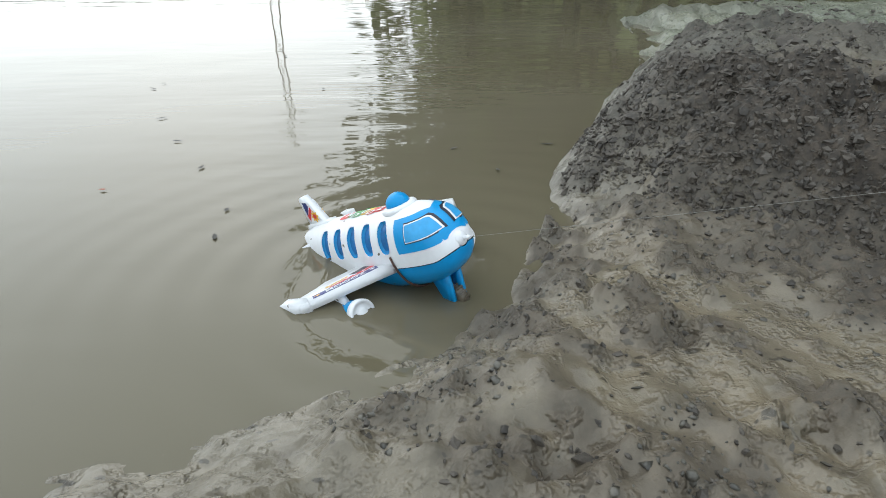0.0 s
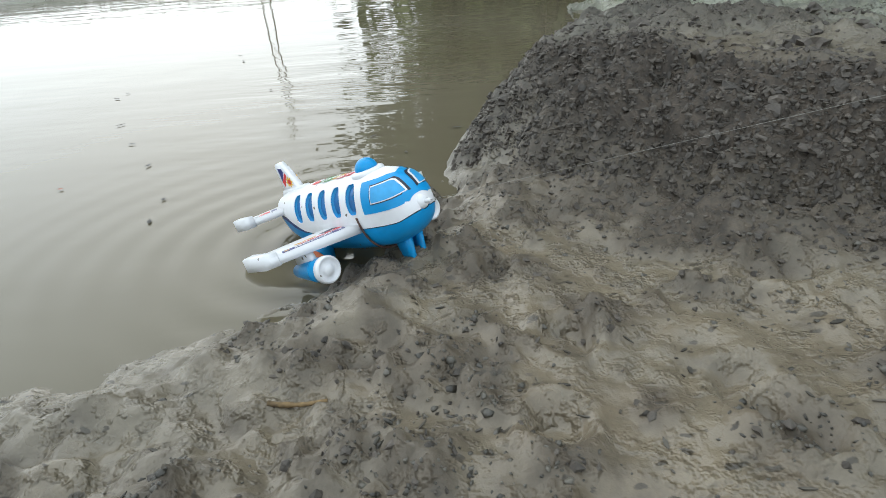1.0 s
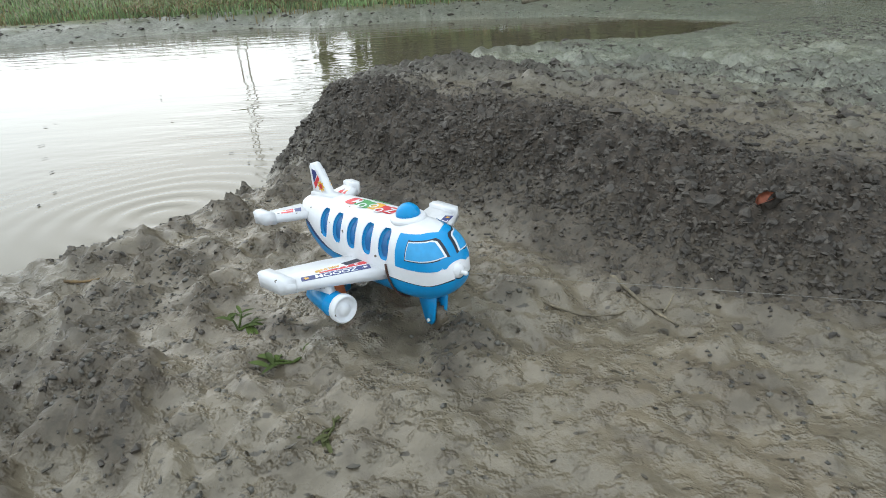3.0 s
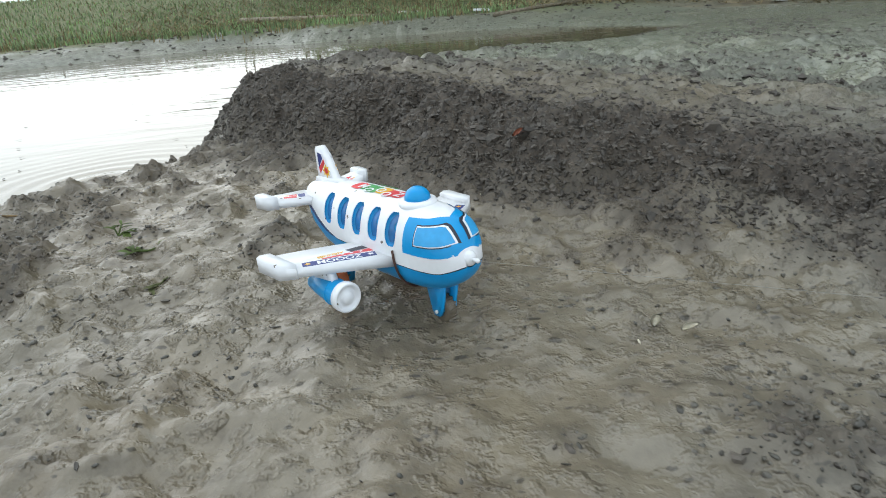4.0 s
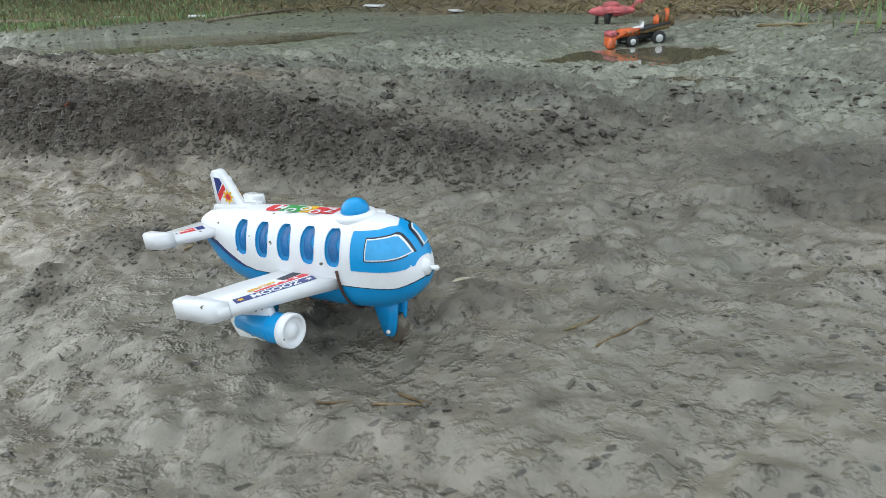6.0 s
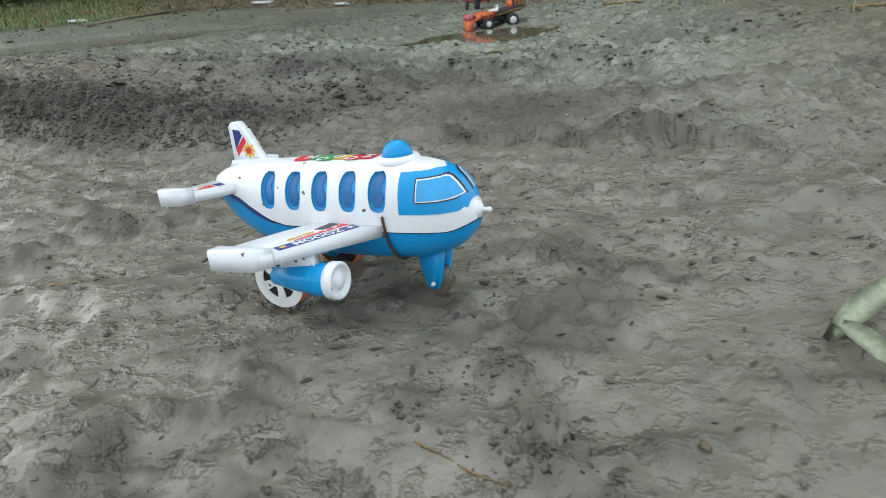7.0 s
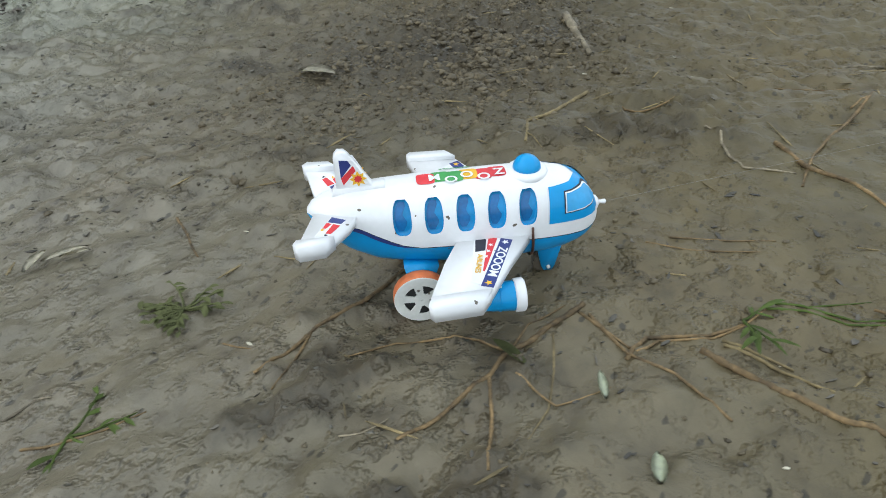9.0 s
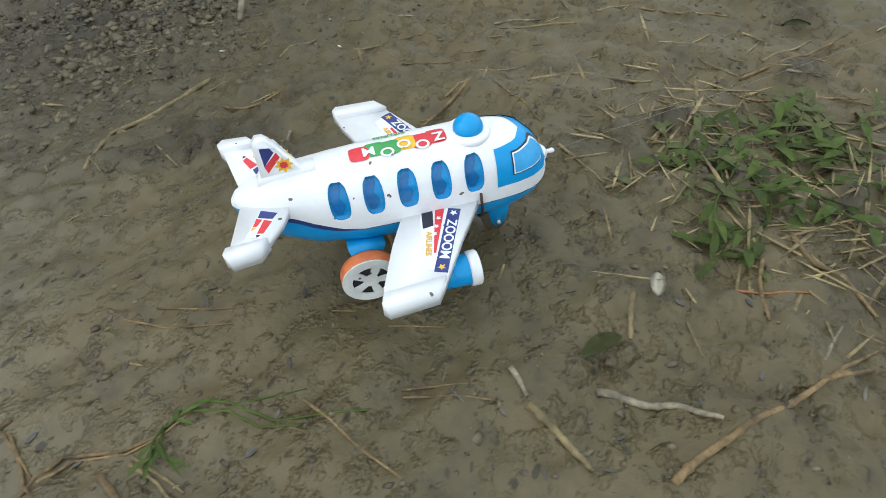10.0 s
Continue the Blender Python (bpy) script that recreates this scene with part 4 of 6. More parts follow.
        part("cowl", lathe([(0.0205, 0.0122), (0.0215, 0.0131), (0.0275, 0.0131), (0.0287, 0.0121), (0.0282, 0.0104), (0.0262, 0.0098), (0.0262, 0.0062), (0.0278, 0.0056), (0.0288, 0.0046), (0.0298, 0.0012)], "X", 30, (ex, ey, ez)), WHITE, engine, "white ringed engine cowl")
        part("pylon", bevelled(prism([(0.012, ey - 0.003, 0.047), (-0.018, ey - 0.003, 0.044), (-0.018, ey - 0.003, 0.0585), (0.008, ey - 0.003, 0.0585)], (0, 0.006, 0)), 0.001, 1), WHITE, engine)
        # tailplane
        outline = [(-0.088, y(0.012)), (-0.098, y(0.035)), (-0.1120, y(0.055)), (-0.116, y(0.0595)), (-0.132, y(0.0615)), (-0.1365, y(0.0575)), (-0.133, y(0.048)), (-0.125, y(0.012))]
        tail = part("tailplane", bevelled(prism([(px, py, 0.0845 + 0.03 * abs(py)) for px, py in outline], (0, 0, 0.0072)), 0.0024, 3), WHITE, toy)
        tip = [(-0.108, y(0.051)), (-0.115, y(0.0605)), (-0.133, y(0.0625)), (-0.1372, y(0.0575)), (-0.135, y(0.052))]
        part("tailplane_tip", bevelled(prism([(px, py, 0.0850) for px, py in tip], (0, 0, 0.0124)), 0.0028, 3), WHITE, tail)
        f = frame_of(Vector((-0.112, y(0.034), 0.0845 + 0.03 * 0.034 + 0.0074)), Vector((-0.55, side, 0.03)), Vector((1, 0, 0)) if side < 0 else Vector((-1, 0, 0)))
        for (u0, u1, v0, v1, mat, h) in ((-0.013, 0.013, -0.006, 0.0065, WHITE, 0.0001), (-0.013, -0.006, -0.006, 0.0065, NAVY, 0.00025), (-0.005, 0.008, 0.0, 0.0062, RED, 0.00025), (-0.005, 0.003, -0.0055, -0.001, RED, 0.00025), (0.0035, 0.0065, -0.005, -0.002, YELLOW, 0.00028), (0.009, 0.0115, 0.001, 0.004, BLACK, 0.00028)):
            flat_print("tailplane_print", [(u0, v0), (u1, v0 + 0.001), (u1 - 0.001, v1 - 0.001), (u0, v1)], mat, tail, f, "printed film with coloured bars", h)
        # main wheel leg, wheel comes as a moving part
        part("wheel_leg", bevelled(prism([(-0.032, y(0.020), 0.045), (-0.060, y(0.020), 0.047), (-0.055, y(0.020), 0.019), (-0.042, y(0.020), 0.017)], (0, y(0.013), 0)), 0.0015, 2), BLUE, toy, "sky-blue wheel leg")
        part("axle", lathe([(0.018, 0.0022), (0.046, 0.0022)] if side > 0 else [(-0.046, 0.0022), (-0.018, 0.0022)], "Y", 12, (-0.0485, 0, 0.0225)), HUB, toy)

    # roof sticker: coloured tiles under white letters, read towards the tail
    tiles = [RED, RED, YELLOW, GREEN, GREEN, RED]
    squared = lambda c: math.copysign(abs(c) ** 0.5, c)
    for i, mat in enumerate(tiles):
        x1, x0 = 0.026 - 0.0113 * i, 0.026 - 0.0113 * (i + 1.1)
        mx, ma = (x0 + x1) / 2, 91 + (1.2 if i % 2 else -1.2)
        rows = [[hull(mx + f * 0.0072 * squared(math.cos(2 * math.pi * b / 24)), ma + f * 10.0 * squared(math.sin(2 * math.pi * b / 24)), 0.0010 + 0.00004 * i) for b in range(25)] for f in (1.0, 0.75, 0.5, 0.25, 0.01)]
        part("roof_print", patch(rows), mat, toy, "coloured printed tile on the roof")
    for i, ch in enumerate("ZOOOM"):
        m = frame_of(hull(0.0215 - 0.0128 * i, 97 if i % 2 else 91, 0.0016), (-1, 0, 0), (0, -1, 0.0))
        lettering("roof_letter", ch, 0.0128, WHITE, toy, m, "white outlined printed letter")
    m = frame_of(hull(-0.012, 68, 0.0014), (-1, 0, 0), (0, -1, 0.42))
    lettering("roof_word", "AIRLINES", 0.0062, GREEN, toy, m, "small green printed word")
    # rubber band round hull and wing root
    loop = [hull(0.0395 + 0.010 * (0.5 + 0.5 * math.cos(radians(a - 235))) - 0.004, a, 0.0016) for a in range(178, 365, 6)]
    part("rubber_band", tube(loop, [0.0011] * len(loop), 6), STRAP, toy, "dark brown rubber band round the hull")
    # nose leg
    leg = bmesh.new()
    for y0 in (-0.0088, 0.0052):
        b2 = prism([(0.052, y0, 0.044), (0.078, y0, 0.046), (0.0705, y0, 0.013), (0.068, y0, 0.0085), (0.0615, y0, 0.0085), (0.059, y0, 0.013)], (0, 0.0036, 0))
        me = bpy.data.meshes.new("leg_half")
        bevelled(b2, 0.0008, 1).to_mesh(me)
        b2.free()
        leg.from_mesh(me)
        bpy.data.meshes.remove(me)
    part("nose_leg", leg, BLUE, toy, "sky-blue forked nose leg")
    part("nose_axle", lathe([(-0.0105, 0.0016), (0.0105, 0.0016)], "Y", 10, (0.065, 0, 0.0127)), HUB, toy)
    return toy


def main_wheel(toy, side):
    """Wheel about its own axle: five-spoked disc and an orange tyre band."""
    y = lambda v: side * v
    # solid near-black core: the shade between the spokes is its colour
    wheel = part("wheel", lathe([(y(0.0355), 0.004), (y(0.0355), 0.0203), (y(0.0445), 0.0203), (y(0.0445), 0.004)], "Y", 36), DARK, toy, "main wheel")
    part("tyre", lathe([(y(0.0345), 0.0205), (y(0.0345), 0.0218), (y(0.0365), 0.0226), (y(0.0435), 0.0226), (y(0.0452), 0.0216), (y(0.0452), 0.0205), (y(0.0345), 0.0205)], "Y", 40, (0, 0, 0), False), ORANGE, wheel, "dirty orange tyre band")
    bm = bmesh.new()
    o = y(0.0462)

    def ring(r0, r1):
        n = 40
        a = [[bm.verts.new((r * math.cos(2 * math.pi * k / n), o + dy, r * math.sin(2 * math.pi * k / n))) for k in range(n)] for r, dy in ((r0, -y(0.001)), (r0, 0), (r1, 0), (r1, -y(0.0012)))]
        for p, q in zip(a, a[1:]):
            for k in range(n):
                bm.faces.new((p[k], p[(k + 1) % n], q[(k + 1) % n], q[k]))
    ring(0.0145, 0.0222), ring(0.0012, 0.0062)
    for k in range(5):
        a = 2 * math.pi * k / 5
        c, s = math.cos(a), math.sin(a)
        q = [(0.0055, -0.0026), (0.0150, -0.0038), (0.0150, 0.0038), (0.0055, 0.0026)]
        f = [bm.verts.new((u * c - v * s, o, u * s + v * c)) for u, v in q]
        g = [bm.verts.new((u * c - v * s, o - y(0.001), u * s + v * c)) for u, v in q]
        bm.faces.new(f), bm.faces.new(g[::-1])
        for i in range(4):
            bm.faces.new((f[i], g[i], g[(i + 1) % 4], f[(i + 1) % 4]))
    part("hub", bm, HUB, wheel, "grey-white spoked hub with mud", smooth=False)
    return wheel


def nose_wheel(toy):
    wheel = part("nose_wheel", lathe([(-0.0045, 0.002), (-0.0045, 0.0105), (-0.0035, 0.0118), (0.0035, 0.0118), (0.0045, 0.0105), (0.0045, 0.002)], "Y", 30), CLEAR, toy, "small mud-coated nose wheel")
    for k in range(14):
        a = 2 * math.pi * k / 14
        bm = prism([(0.0110, -0.0038, -0.0012), (0.0127, -0.0038, -0.0008), (0.0127, -0.0038, 0.0008), (0.0110, -0.0038, 0.0012)], (0, 0.0084, 0))
        bm.transform(Matrix.Rotation(a, 4, "Y"))
        part("tread", bm, CLEAR, wheel, smooth=False)
    return wheel


TOY = toy_aeroplane()
WHEELS = [(main_wheel(TOY, -1), (-0.0485, 0, 0.0225), 0.0226), (main_wheel(TOY, 1), (-0.0485, 0, 0.0225), 0.0226), (nose_wheel(TOY), (0.065, 0, 0.0127), 0.0127)]
# thin thread by which the toy is drawn along
THREAD = tagged(part("pull_thread", tube([(0.02 * k * k * 0.22, 0, 0.0) for k in range(26)], [0.00016] * 26, 5), STRING), "thin grey pull thread tied to the toy's nose", "thread")


# ---- loose crumbs and litter on the mud ----
def ground_z(x, y):
    i = np.clip(np.searchsorted(xs, x), 1, len(xs) - 1)
    j = np.clip(np.searchsorted(ys, y), 1, len(ys) - 1)
    fx, fy = (x - xs[i - 1]) / (xs[i] - xs[i - 1]), (y - ys[j - 1]) / (ys[j] - ys[j - 1])
    return (GZ[j - 1, i - 1] * (1 - fx) + GZ[j - 1, i] * fx) * (1 - fy) + (GZ[j, i - 1] * (1 - fx) + GZ[j, i] * fx) * fy


def crumb_at(x, y):
    return GC[np.clip(np.searchsorted(ys, y), 0, len(ys) - 1), np.clip(np.searchsorted(xs, x), 0, len(xs) - 1)]


def stuff_mesh(name, verts, faces, mat, label, category, smooth=False):
    me = bpy.data.meshes.new(name)
    verts, faces = np.concatenate(verts), np.concatenate(faces)
    k = faces.shape[1]
    me.vertices.add(len(verts))
    me.vertices.foreach_set("co", verts.astype(np.float32).ravel())
    me.loops.add(faces.size)
    me.loops.foreach_set("vertex_index", faces.astype(np.int32).ravel())
    me.polygons.add(len(faces))
    me.polygons.foreach_set("loop_start", np.arange(0, faces.size, k, dtype=np.int32))
    me.polygons.foreach_set("use_smooth", np.full(len(faces), smooth))
    me.update(calc_edges=True)
    me.materials.append(mat)
    return tagged(new(name, me), label, category, kind="stuff")


def ball(level):
    bm = bmesh.new()
    bmesh.ops.create_icosphere(bm, subdivisions=level, radius=1)
    bm.verts.ensure_lookup_table()
    v = np.array([p.co[:] for p in bm.verts])
    f = np.array([[p.index for p in q.verts] for q in bm.faces])
    bm.free()
    return v, f


rng = np.random.default_rng(5)


def scatter_clods(name, count, x0, x1, y0, y1, small, large, weight, mat, label, flat=0.75, level=1, many=30):
    base, tri = ball(level)
    verts, faces, made = [], [], 0
    px, py = rng.uniform(x0, x1, count * many), rng.uniform(y0, y1, count * many)
    keep = rng.uniform(0, 1, len(px)) < weight(px, py)
    px, py = px[keep][:count], py[keep][:count]
    pz = ground_z(px, py)
    size = small * (large / small) ** (rng.uniform(0, 1, len(px)) ** 2.2)
    for x, y, z, s in zip(px, py, pz, size):
        q = base * rng.uniform(0.45, 1.4, (len(base), 1)) * rng.uniform(0.55, 1.5, 3)
        a = rng.uniform(0, 6.28)
        c, sn = math.cos(a), math.sin(a)
        q = np.stack([q[:, 0] * c - q[:, 1] * sn, q[:, 0] * sn + q[:, 1] * c, q[:, 2] * flat], -1) * s + (x, y, z - s * flat * 0.12)
        verts.append(q), faces.append(tri + made)
        made += len(base)
    return stuff_mesh(name, verts, faces, mat, label, "mud crumbs", smooth=mat != CLOD)


def off_water(x, y):
    return (line_distance(x, y, SHORE, True)[0] > 0.008) * 1.0


GRADY, GRADX = np.gradient(GZ, ys, xs)
STEEP = np.hypot(GRADX, GRADY)


def steep_at(x, y):
    return STEEP[np.clip(np.searchsorted(ys, y), 0, len(ys) - 1), np.clip(np.searchsorted(xs, x), 0, len(xs) - 1)]


on_face = lambda x, y: np.clip(steep_at(x, y) * 0.5 - 0.1, 0, 1) * (line_distance(x, y, FOOT)[0] > -0.03) * (line_distance(x, y, FOOT)[0] < 0.22) * (crumb_at(x, y) > 0.2) * off_water(x, y)
scatter_clods("face_crumbs", 15000, -0.7, 0.75, 0.2, 1.8, 0.0013, 0.0048, on_face, CLOD, "crumbly mud lumps on the bank's steep face", 0.9)
on_bank = lambda x, y: np.clip(crumb_at(x, y) * 1.2 - 0.15, 0, 1) * off_water(x, y)
scatter_clods("mud_clods", 15000, -0.75, 1.0, 0.2, 2.1, 0.0013, 0.0048, on_bank, CLOD, "dark crumbly mud lumps on the cut bank", 0.85)
scatter_clods("bank_lumps", 300, -0.75, 1.0, 0.2, 2.0, 0.006, 0.015, lambda x, y: on_bank(x, y) * (line_distance(x, y, FOOT)[0] > 0.02), CLOD, "larger mud lumps on the cut bank", 0.7, 2)
tracked = lambda x, y: np.clip(1 - sum(np.exp(-((x - px) ** 2 + (y - py) ** 2) / (2 * 0.05 ** 2)) for px, py, pz in TRACK), 0.05, 1)
patches = lambda x, y: off_water(x, y) * tracked(x, y) * (0.02 + step(0.06, 0.26, fbm(x, y, 0.22, 3, 141)) + 0.2 * crumb_at(x, y))
on_loam = lambda x, y: loam_at(x, y, 0.0)
scatter_clods("loam_crumbs", 5000, 0.6, 2.4, -1.75, 0.4, 0.0010, 0.0036, lambda x, y: patches(x, y) * on_loam(x, y), LOAMCLOD, "small brown crumbs strewn over damp loam", 0.55, 1, 40)
scatter_clods("scattered_crumbs", 13000, -0.95, 2.4, -1.75, 1.6, 0.0010, 0.0036, lambda x, y: patches(x, y) * (1 - on_loam(x, y)), LUMP, "small mud crumbs, shade in their dark colour, strewn over wet mud", 0.55)
far_rough = lambda x, y: off_water(x, y) * (0.03 + step(0.08, 0.28, fbm(x, y * 1.6, 0.45, 4, 33))) * (line_distance(x, y, FOOT)[0] > 0.1)
scatter_clods("far_lumps", 6500, -0.3, 3.4, 0.3, 3.4, 0.003, 0.013, far_rough, CLOD, "wet mud lumps on the trampled flat", 0.4)
scatter_clods("far_bank_lumps", 2200, -4.5, 2.0, 4.3, 6.6, 0.006, 0.022, lambda x, y: off_water(x, y), CLOD, "mud lumps along the far bank", 0.6)




def near_heaps(x, y):
    out = np.zeros_like(x)
    for hx, hy, s in HEAPS + HEAPS_AHEAD:
        out = np.maximum(out, np.exp(-((x - hx) ** 2 + (y - hy) ** 2) / (2 * (0.013 * s) ** 2)))
    return out * off_water(x, y)


scatter_clods("mud_heaps", 2600, -0.75, 1.95, -0.95, 1.05, 0.0010, 0.0036, near_heaps, LUMP, "small heaps of trodden mud clods, shade in their dark colour", 0.8, 1, 160)

beside_path = lambda x, y: np.exp(-((x - 1.72) / 0.24) ** 2 - ((y + 0.72) / 0.17) ** 2) * (0.3 + step(-0.1, 0.15, fbm(x, y, 0.09, 3, 241)))
scatter_clods("path_clods", 8000, 1.0, 2.4, -1.2, -0.2, 0.0012, 0.0075, beside_path, LOAMCLOD, "dark crumbled mud patch beside the track", 0.7)


def scatter_flakes(name, count, x0, x1, y0, y1, mat, label, weight, lo=0.004, hi=0.016, thin=(0.12, 0.4)):
    px, py = rng.uniform(x0, x1, count * 12), rng.uniform(y0, y1, count * 12)
    keep = rng.uniform(0, 1, len(px)) < weight(px, py)
    px, py = px[keep][:count], py[keep][:count]
    pz = ground_z(px, py)
    verts, faces, made = [], [], 0
    for x, y, z in zip(px, py, pz):
        L_, a = lo * (hi / lo) ** rng.uniform(0, 1), rng.uniform(0, 6.28)
        w = L_ * rng.uniform(*thin)
        t1, t2 = rng.uniform(-0.25, 0.25, 2)
        q = np.array([(-1, 0), (-0.3, 1), (0.5, 0.8), (1, 0), (0.4, -0.9), (-0.4, -0.8)]) * (L_ / 2, w / 2) * rng.uniform(0.8, 1.2, (6, 1))
        c, sn = math.cos(a), math.sin(a)
        v = np.stack([q[:, 0] * c - q[:, 1] * sn, q[:, 0] * sn + q[:, 1] * c, q[:, 0] * t1 + np.abs(q[:, 1]) * t2], -1) + (x, y, z + 0.0012)
        verts += [v, v - (0, 0, 0.0009)]
        f = [(0, 1, 2, 3), (0, 3, 4, 5), (9, 8, 7, 6), (11, 10, 9, 6)] + [(k, (k + 1) % 6, 6 + (k + 1) % 6, 6 + k) for k in range(6)]
        faces.append(np.array(f) + made)
        made += 12
    return stuff_mesh(name, verts, faces, mat, label, "litter")


some = lambda x, y: off_water(x, y) * (0.25 + step(-0.05, 0.3, fbm(x, y, 0.4, 3, 15)))
scatter_flakes("dark_litter", 2800, -0.95, 2.4, -1.75, 1.2, DARKFLAKE, "dark bits of rotted leaf on the mud", some, 0.003, 0.013)
scatter_flakes("straw_litter", 220, 0.75, 2.5, -1.8, -0.45, STRAW, "short pale straw bits on the mud", lambda x, y: off_water(x, y) * step(-0.45, -1.0, y), 0.012, 0.06, (0.03, 0.09))
scatter_flakes("weed_straw", 420, 1.45, 2.0, -1.95, -1.4, STRAW, "dead straw tangled among the green weeds", lambda x, y: np.exp(-((x - 1.68) / 0.13) ** 2 - ((y + 1.66) / 0.14) ** 2), 0.02, 0.08, (0.025, 0.06))
scatter_flakes("pale_litter", 60, -0.6, 2.3, -1.7, 1.0, DRYLEAF, "pale specks of shell and leaf on the mud", some, 0.003, 0.009)


# ---- twigs, leaves and plants ----
def twig(name, mat, radius, line):
    """A bent stalk lying on the mud, with knots and a ragged taper."""
    radius = min(radius * 0.72, 0.0027) if name == "twig" else radius
    pts, n = [], 9
    for (ax, ay), (bx, by) in zip(line, line[1:]):
        for k in range(n):
            pts.append((ax + (bx - ax) * k / n, ay + (by - ay) * k / n))
    pts.append(line[-1])
    zz = np.array([ground_z(np.array([x]), np.array([y]))[0] for x, y in pts])
    low = np.convolve(np.pad(zz, 4, mode="edge"), np.ones(9) / 9, "valid")
    zz = np.maximum(low, zz - radius * 0.6) + radius * 0.35
    path, radii = [], []
    for i, ((x, y), z) in enumerate(zip(pts, zz)):
        w = radius * 0.3
        path.append((x + w * math.sin(i * 0.55 + x * 9), y + w * math.cos(i * 0.5 + y * 9), z + 0.4 * w * math.sin(i * 0.9)))
        f = i / (len(pts) - 1)
        radii.append(radius * (1.1 - 0.45 * f) * (1 + 0.10 * math.sin(i * 2.4 + x * 90)) * (1.2 if i % 9 == 3 else 1))
    words = {"BARK": "brown dry twig lying on wet mud", "GREYWOOD": "grey weathered twig lying on wet mud", "STRAW": "pale straw stalk lying on wet mud", "LEAF": "green plant stem lying on wet mud"}
    key = [k for k, v in (("BARK", BARK), ("GREYWOOD", GREYWOOD), ("STRAW", STRAW), ("LEAF", LEAF)) if v == mat] or ["BARK"]
    label = "grey-white broken log piece on crumbly mud" if name == "log_piece" else "rusty orange dry stem lying on mud" if mat == ORANGE_STEM else words[key[0]]
    return tagged(part(name, tube(path, radii, 7), mat), label, "log" if name == "log_piece" else "twig", group="twigs on the mud" if name == "twig" else "")


def blade(bm, base, along, length, width, lift, curl, fold=0.12):
    """A pointed leaf, folded along its rib, added to a bmesh."""
    d = Vector((math.cos(along), math.sin(along), 0))
    s = Vector((-d.y, d.x, 0))
    rows = []
    for k in range(7):
        f = k / 6
        p = Vector(base) + d * length * f + Vector((0, 0, lift * length * f - curl * length * f * f))
        w = width * math.sin(math.pi * min(1, 0.08 + f * 0.92)) ** 0.8 * 0.5
        rows.append([bm.verts.new(p - s * w + Vector((0, 0, w * fold * 4))), bm.verts.new(p), bm.verts.new(p + s * w + Vector((0, 0, w * fold * 4)))])
    for a, b in zip(rows, rows[1:]):
        bm.faces.new((a[0], a[1], b[1], b[0])), bm.faces.new((a[1], a[2], b[2], b[1]))


def fallen_leaf(x, y, turn, length, width, mat, label, lift=0.05, curl=0.05, name="leaf"):
    bm = bmesh.new()
    z = ground_z(np.array([x]), np.array([y]))[0]
    blade(bm, (x - 0.5 * length * math.cos(radians(turn)), y - 0.5 * length * math.sin(radians(turn)), z + 0.006), radians(turn), length, width, lift, curl)
    bmesh.ops.solidify(bm, geom=bm.faces[:], thickness=0.0006)
    return tagged(part(name, bm, mat), label, "leaf")


def plant(name, x, y, count, reach, leaf_len, leaf_w, label, mat, lift=0.5, seed=0):
    """A low plant: stems from a root, leaves along them."""
    r = random.Random(seed)
    z = float(ground_z(np.array([x]), np.array([y]))[0])
    root = tagged(new(name), label, "plant")
    root.location = (x, y, z)
    for k in range(count):
        a, ln = r.uniform(0, 2 * math.pi), reach * r.uniform(0.5, 1.1)
        up = lift * r.uniform(0.4, 1.1)
        pts = [(ln * f * math.cos(a + 0.3 * f), ln * f * math.sin(a + 0.3 * f), max(0.002, up * ln * math.sin(2.0 * f))) for f in (0, 0.25, 0.5, 0.75, 1.0)]
        stem = part("stem", tube(pts, [0.0012, 0.0011, 0.001, 0.0008, 0.0005], 5), mat, root)
        for j, f in enumerate((0.45, 0.6, 0.8, 1.0)):
            i = min(3, int(f * 4))
            p = Vector(pts[i]).lerp(Vector(pts[i + 1]), f * 4 - i)
            bm = bmesh.new()
            blade(bm, p, a + r.uniform(-1.2, 1.2), leaf_len * r.uniform(0.6, 1.2), leaf_w * r.uniform(0.7, 1.2), r.uniform(-0.1, 0.5), r.uniform(0.1, 0.5))
            part("leaf", bm, mat, stem)
    return root


ORANGE_STEM = material("orange_stem", (0.24, 0.10, 0.035), 0.7, vary=0.25)
twig("twig", BARK, 0.003, [(1.203, -1.157), (1.162, -1.142), (1.127, -1.129), (1.095, -1.127), (1.059, -1.113), (1.019, -1.099)])
twig("twig", BARK, 0.0015, [(1.127, -1.129), (1.128, -1.102), (1.119, -1.077), (1.100, -1.041), (1.067, -1.016)])
twig("twig", BARK, 0.002, [(1.095, -1.127), (1.070, -1.143), (1.045, -1.154), (1.026, -1.163)])
twig("twig", BARK, 0.0015, [(1.131, -1.127), (1.162, -1.127), (1.196, -1.144)])
twig("twig", STRAW, 0.0012, [(1.160, -1.149), (1.125, -1.165), (1.097, -1.173), (1.060, -1.173)])
twig("twig", BARK, 0.002, [(1.194, -1.165), (1.169, -1.205), (1.161, -1.241), (1.135, -1.284)])
twig("twig", GREYWOOD, 0.002, [(1.564, -1.169), (1.497, -1.205), (1.468, -1.228), (1.478, -1.276)])
twig("twig", BARK, 0.0025, [(1.698, -1.328), (1.587, -1.302), (1.522, -1.286), (1.453, -1.285)])
twig("twig", BARK, 0.0035, [(1.532, -1.248), (1.489, -1.285), (1.473, -1.327), (1.436, -1.361)])
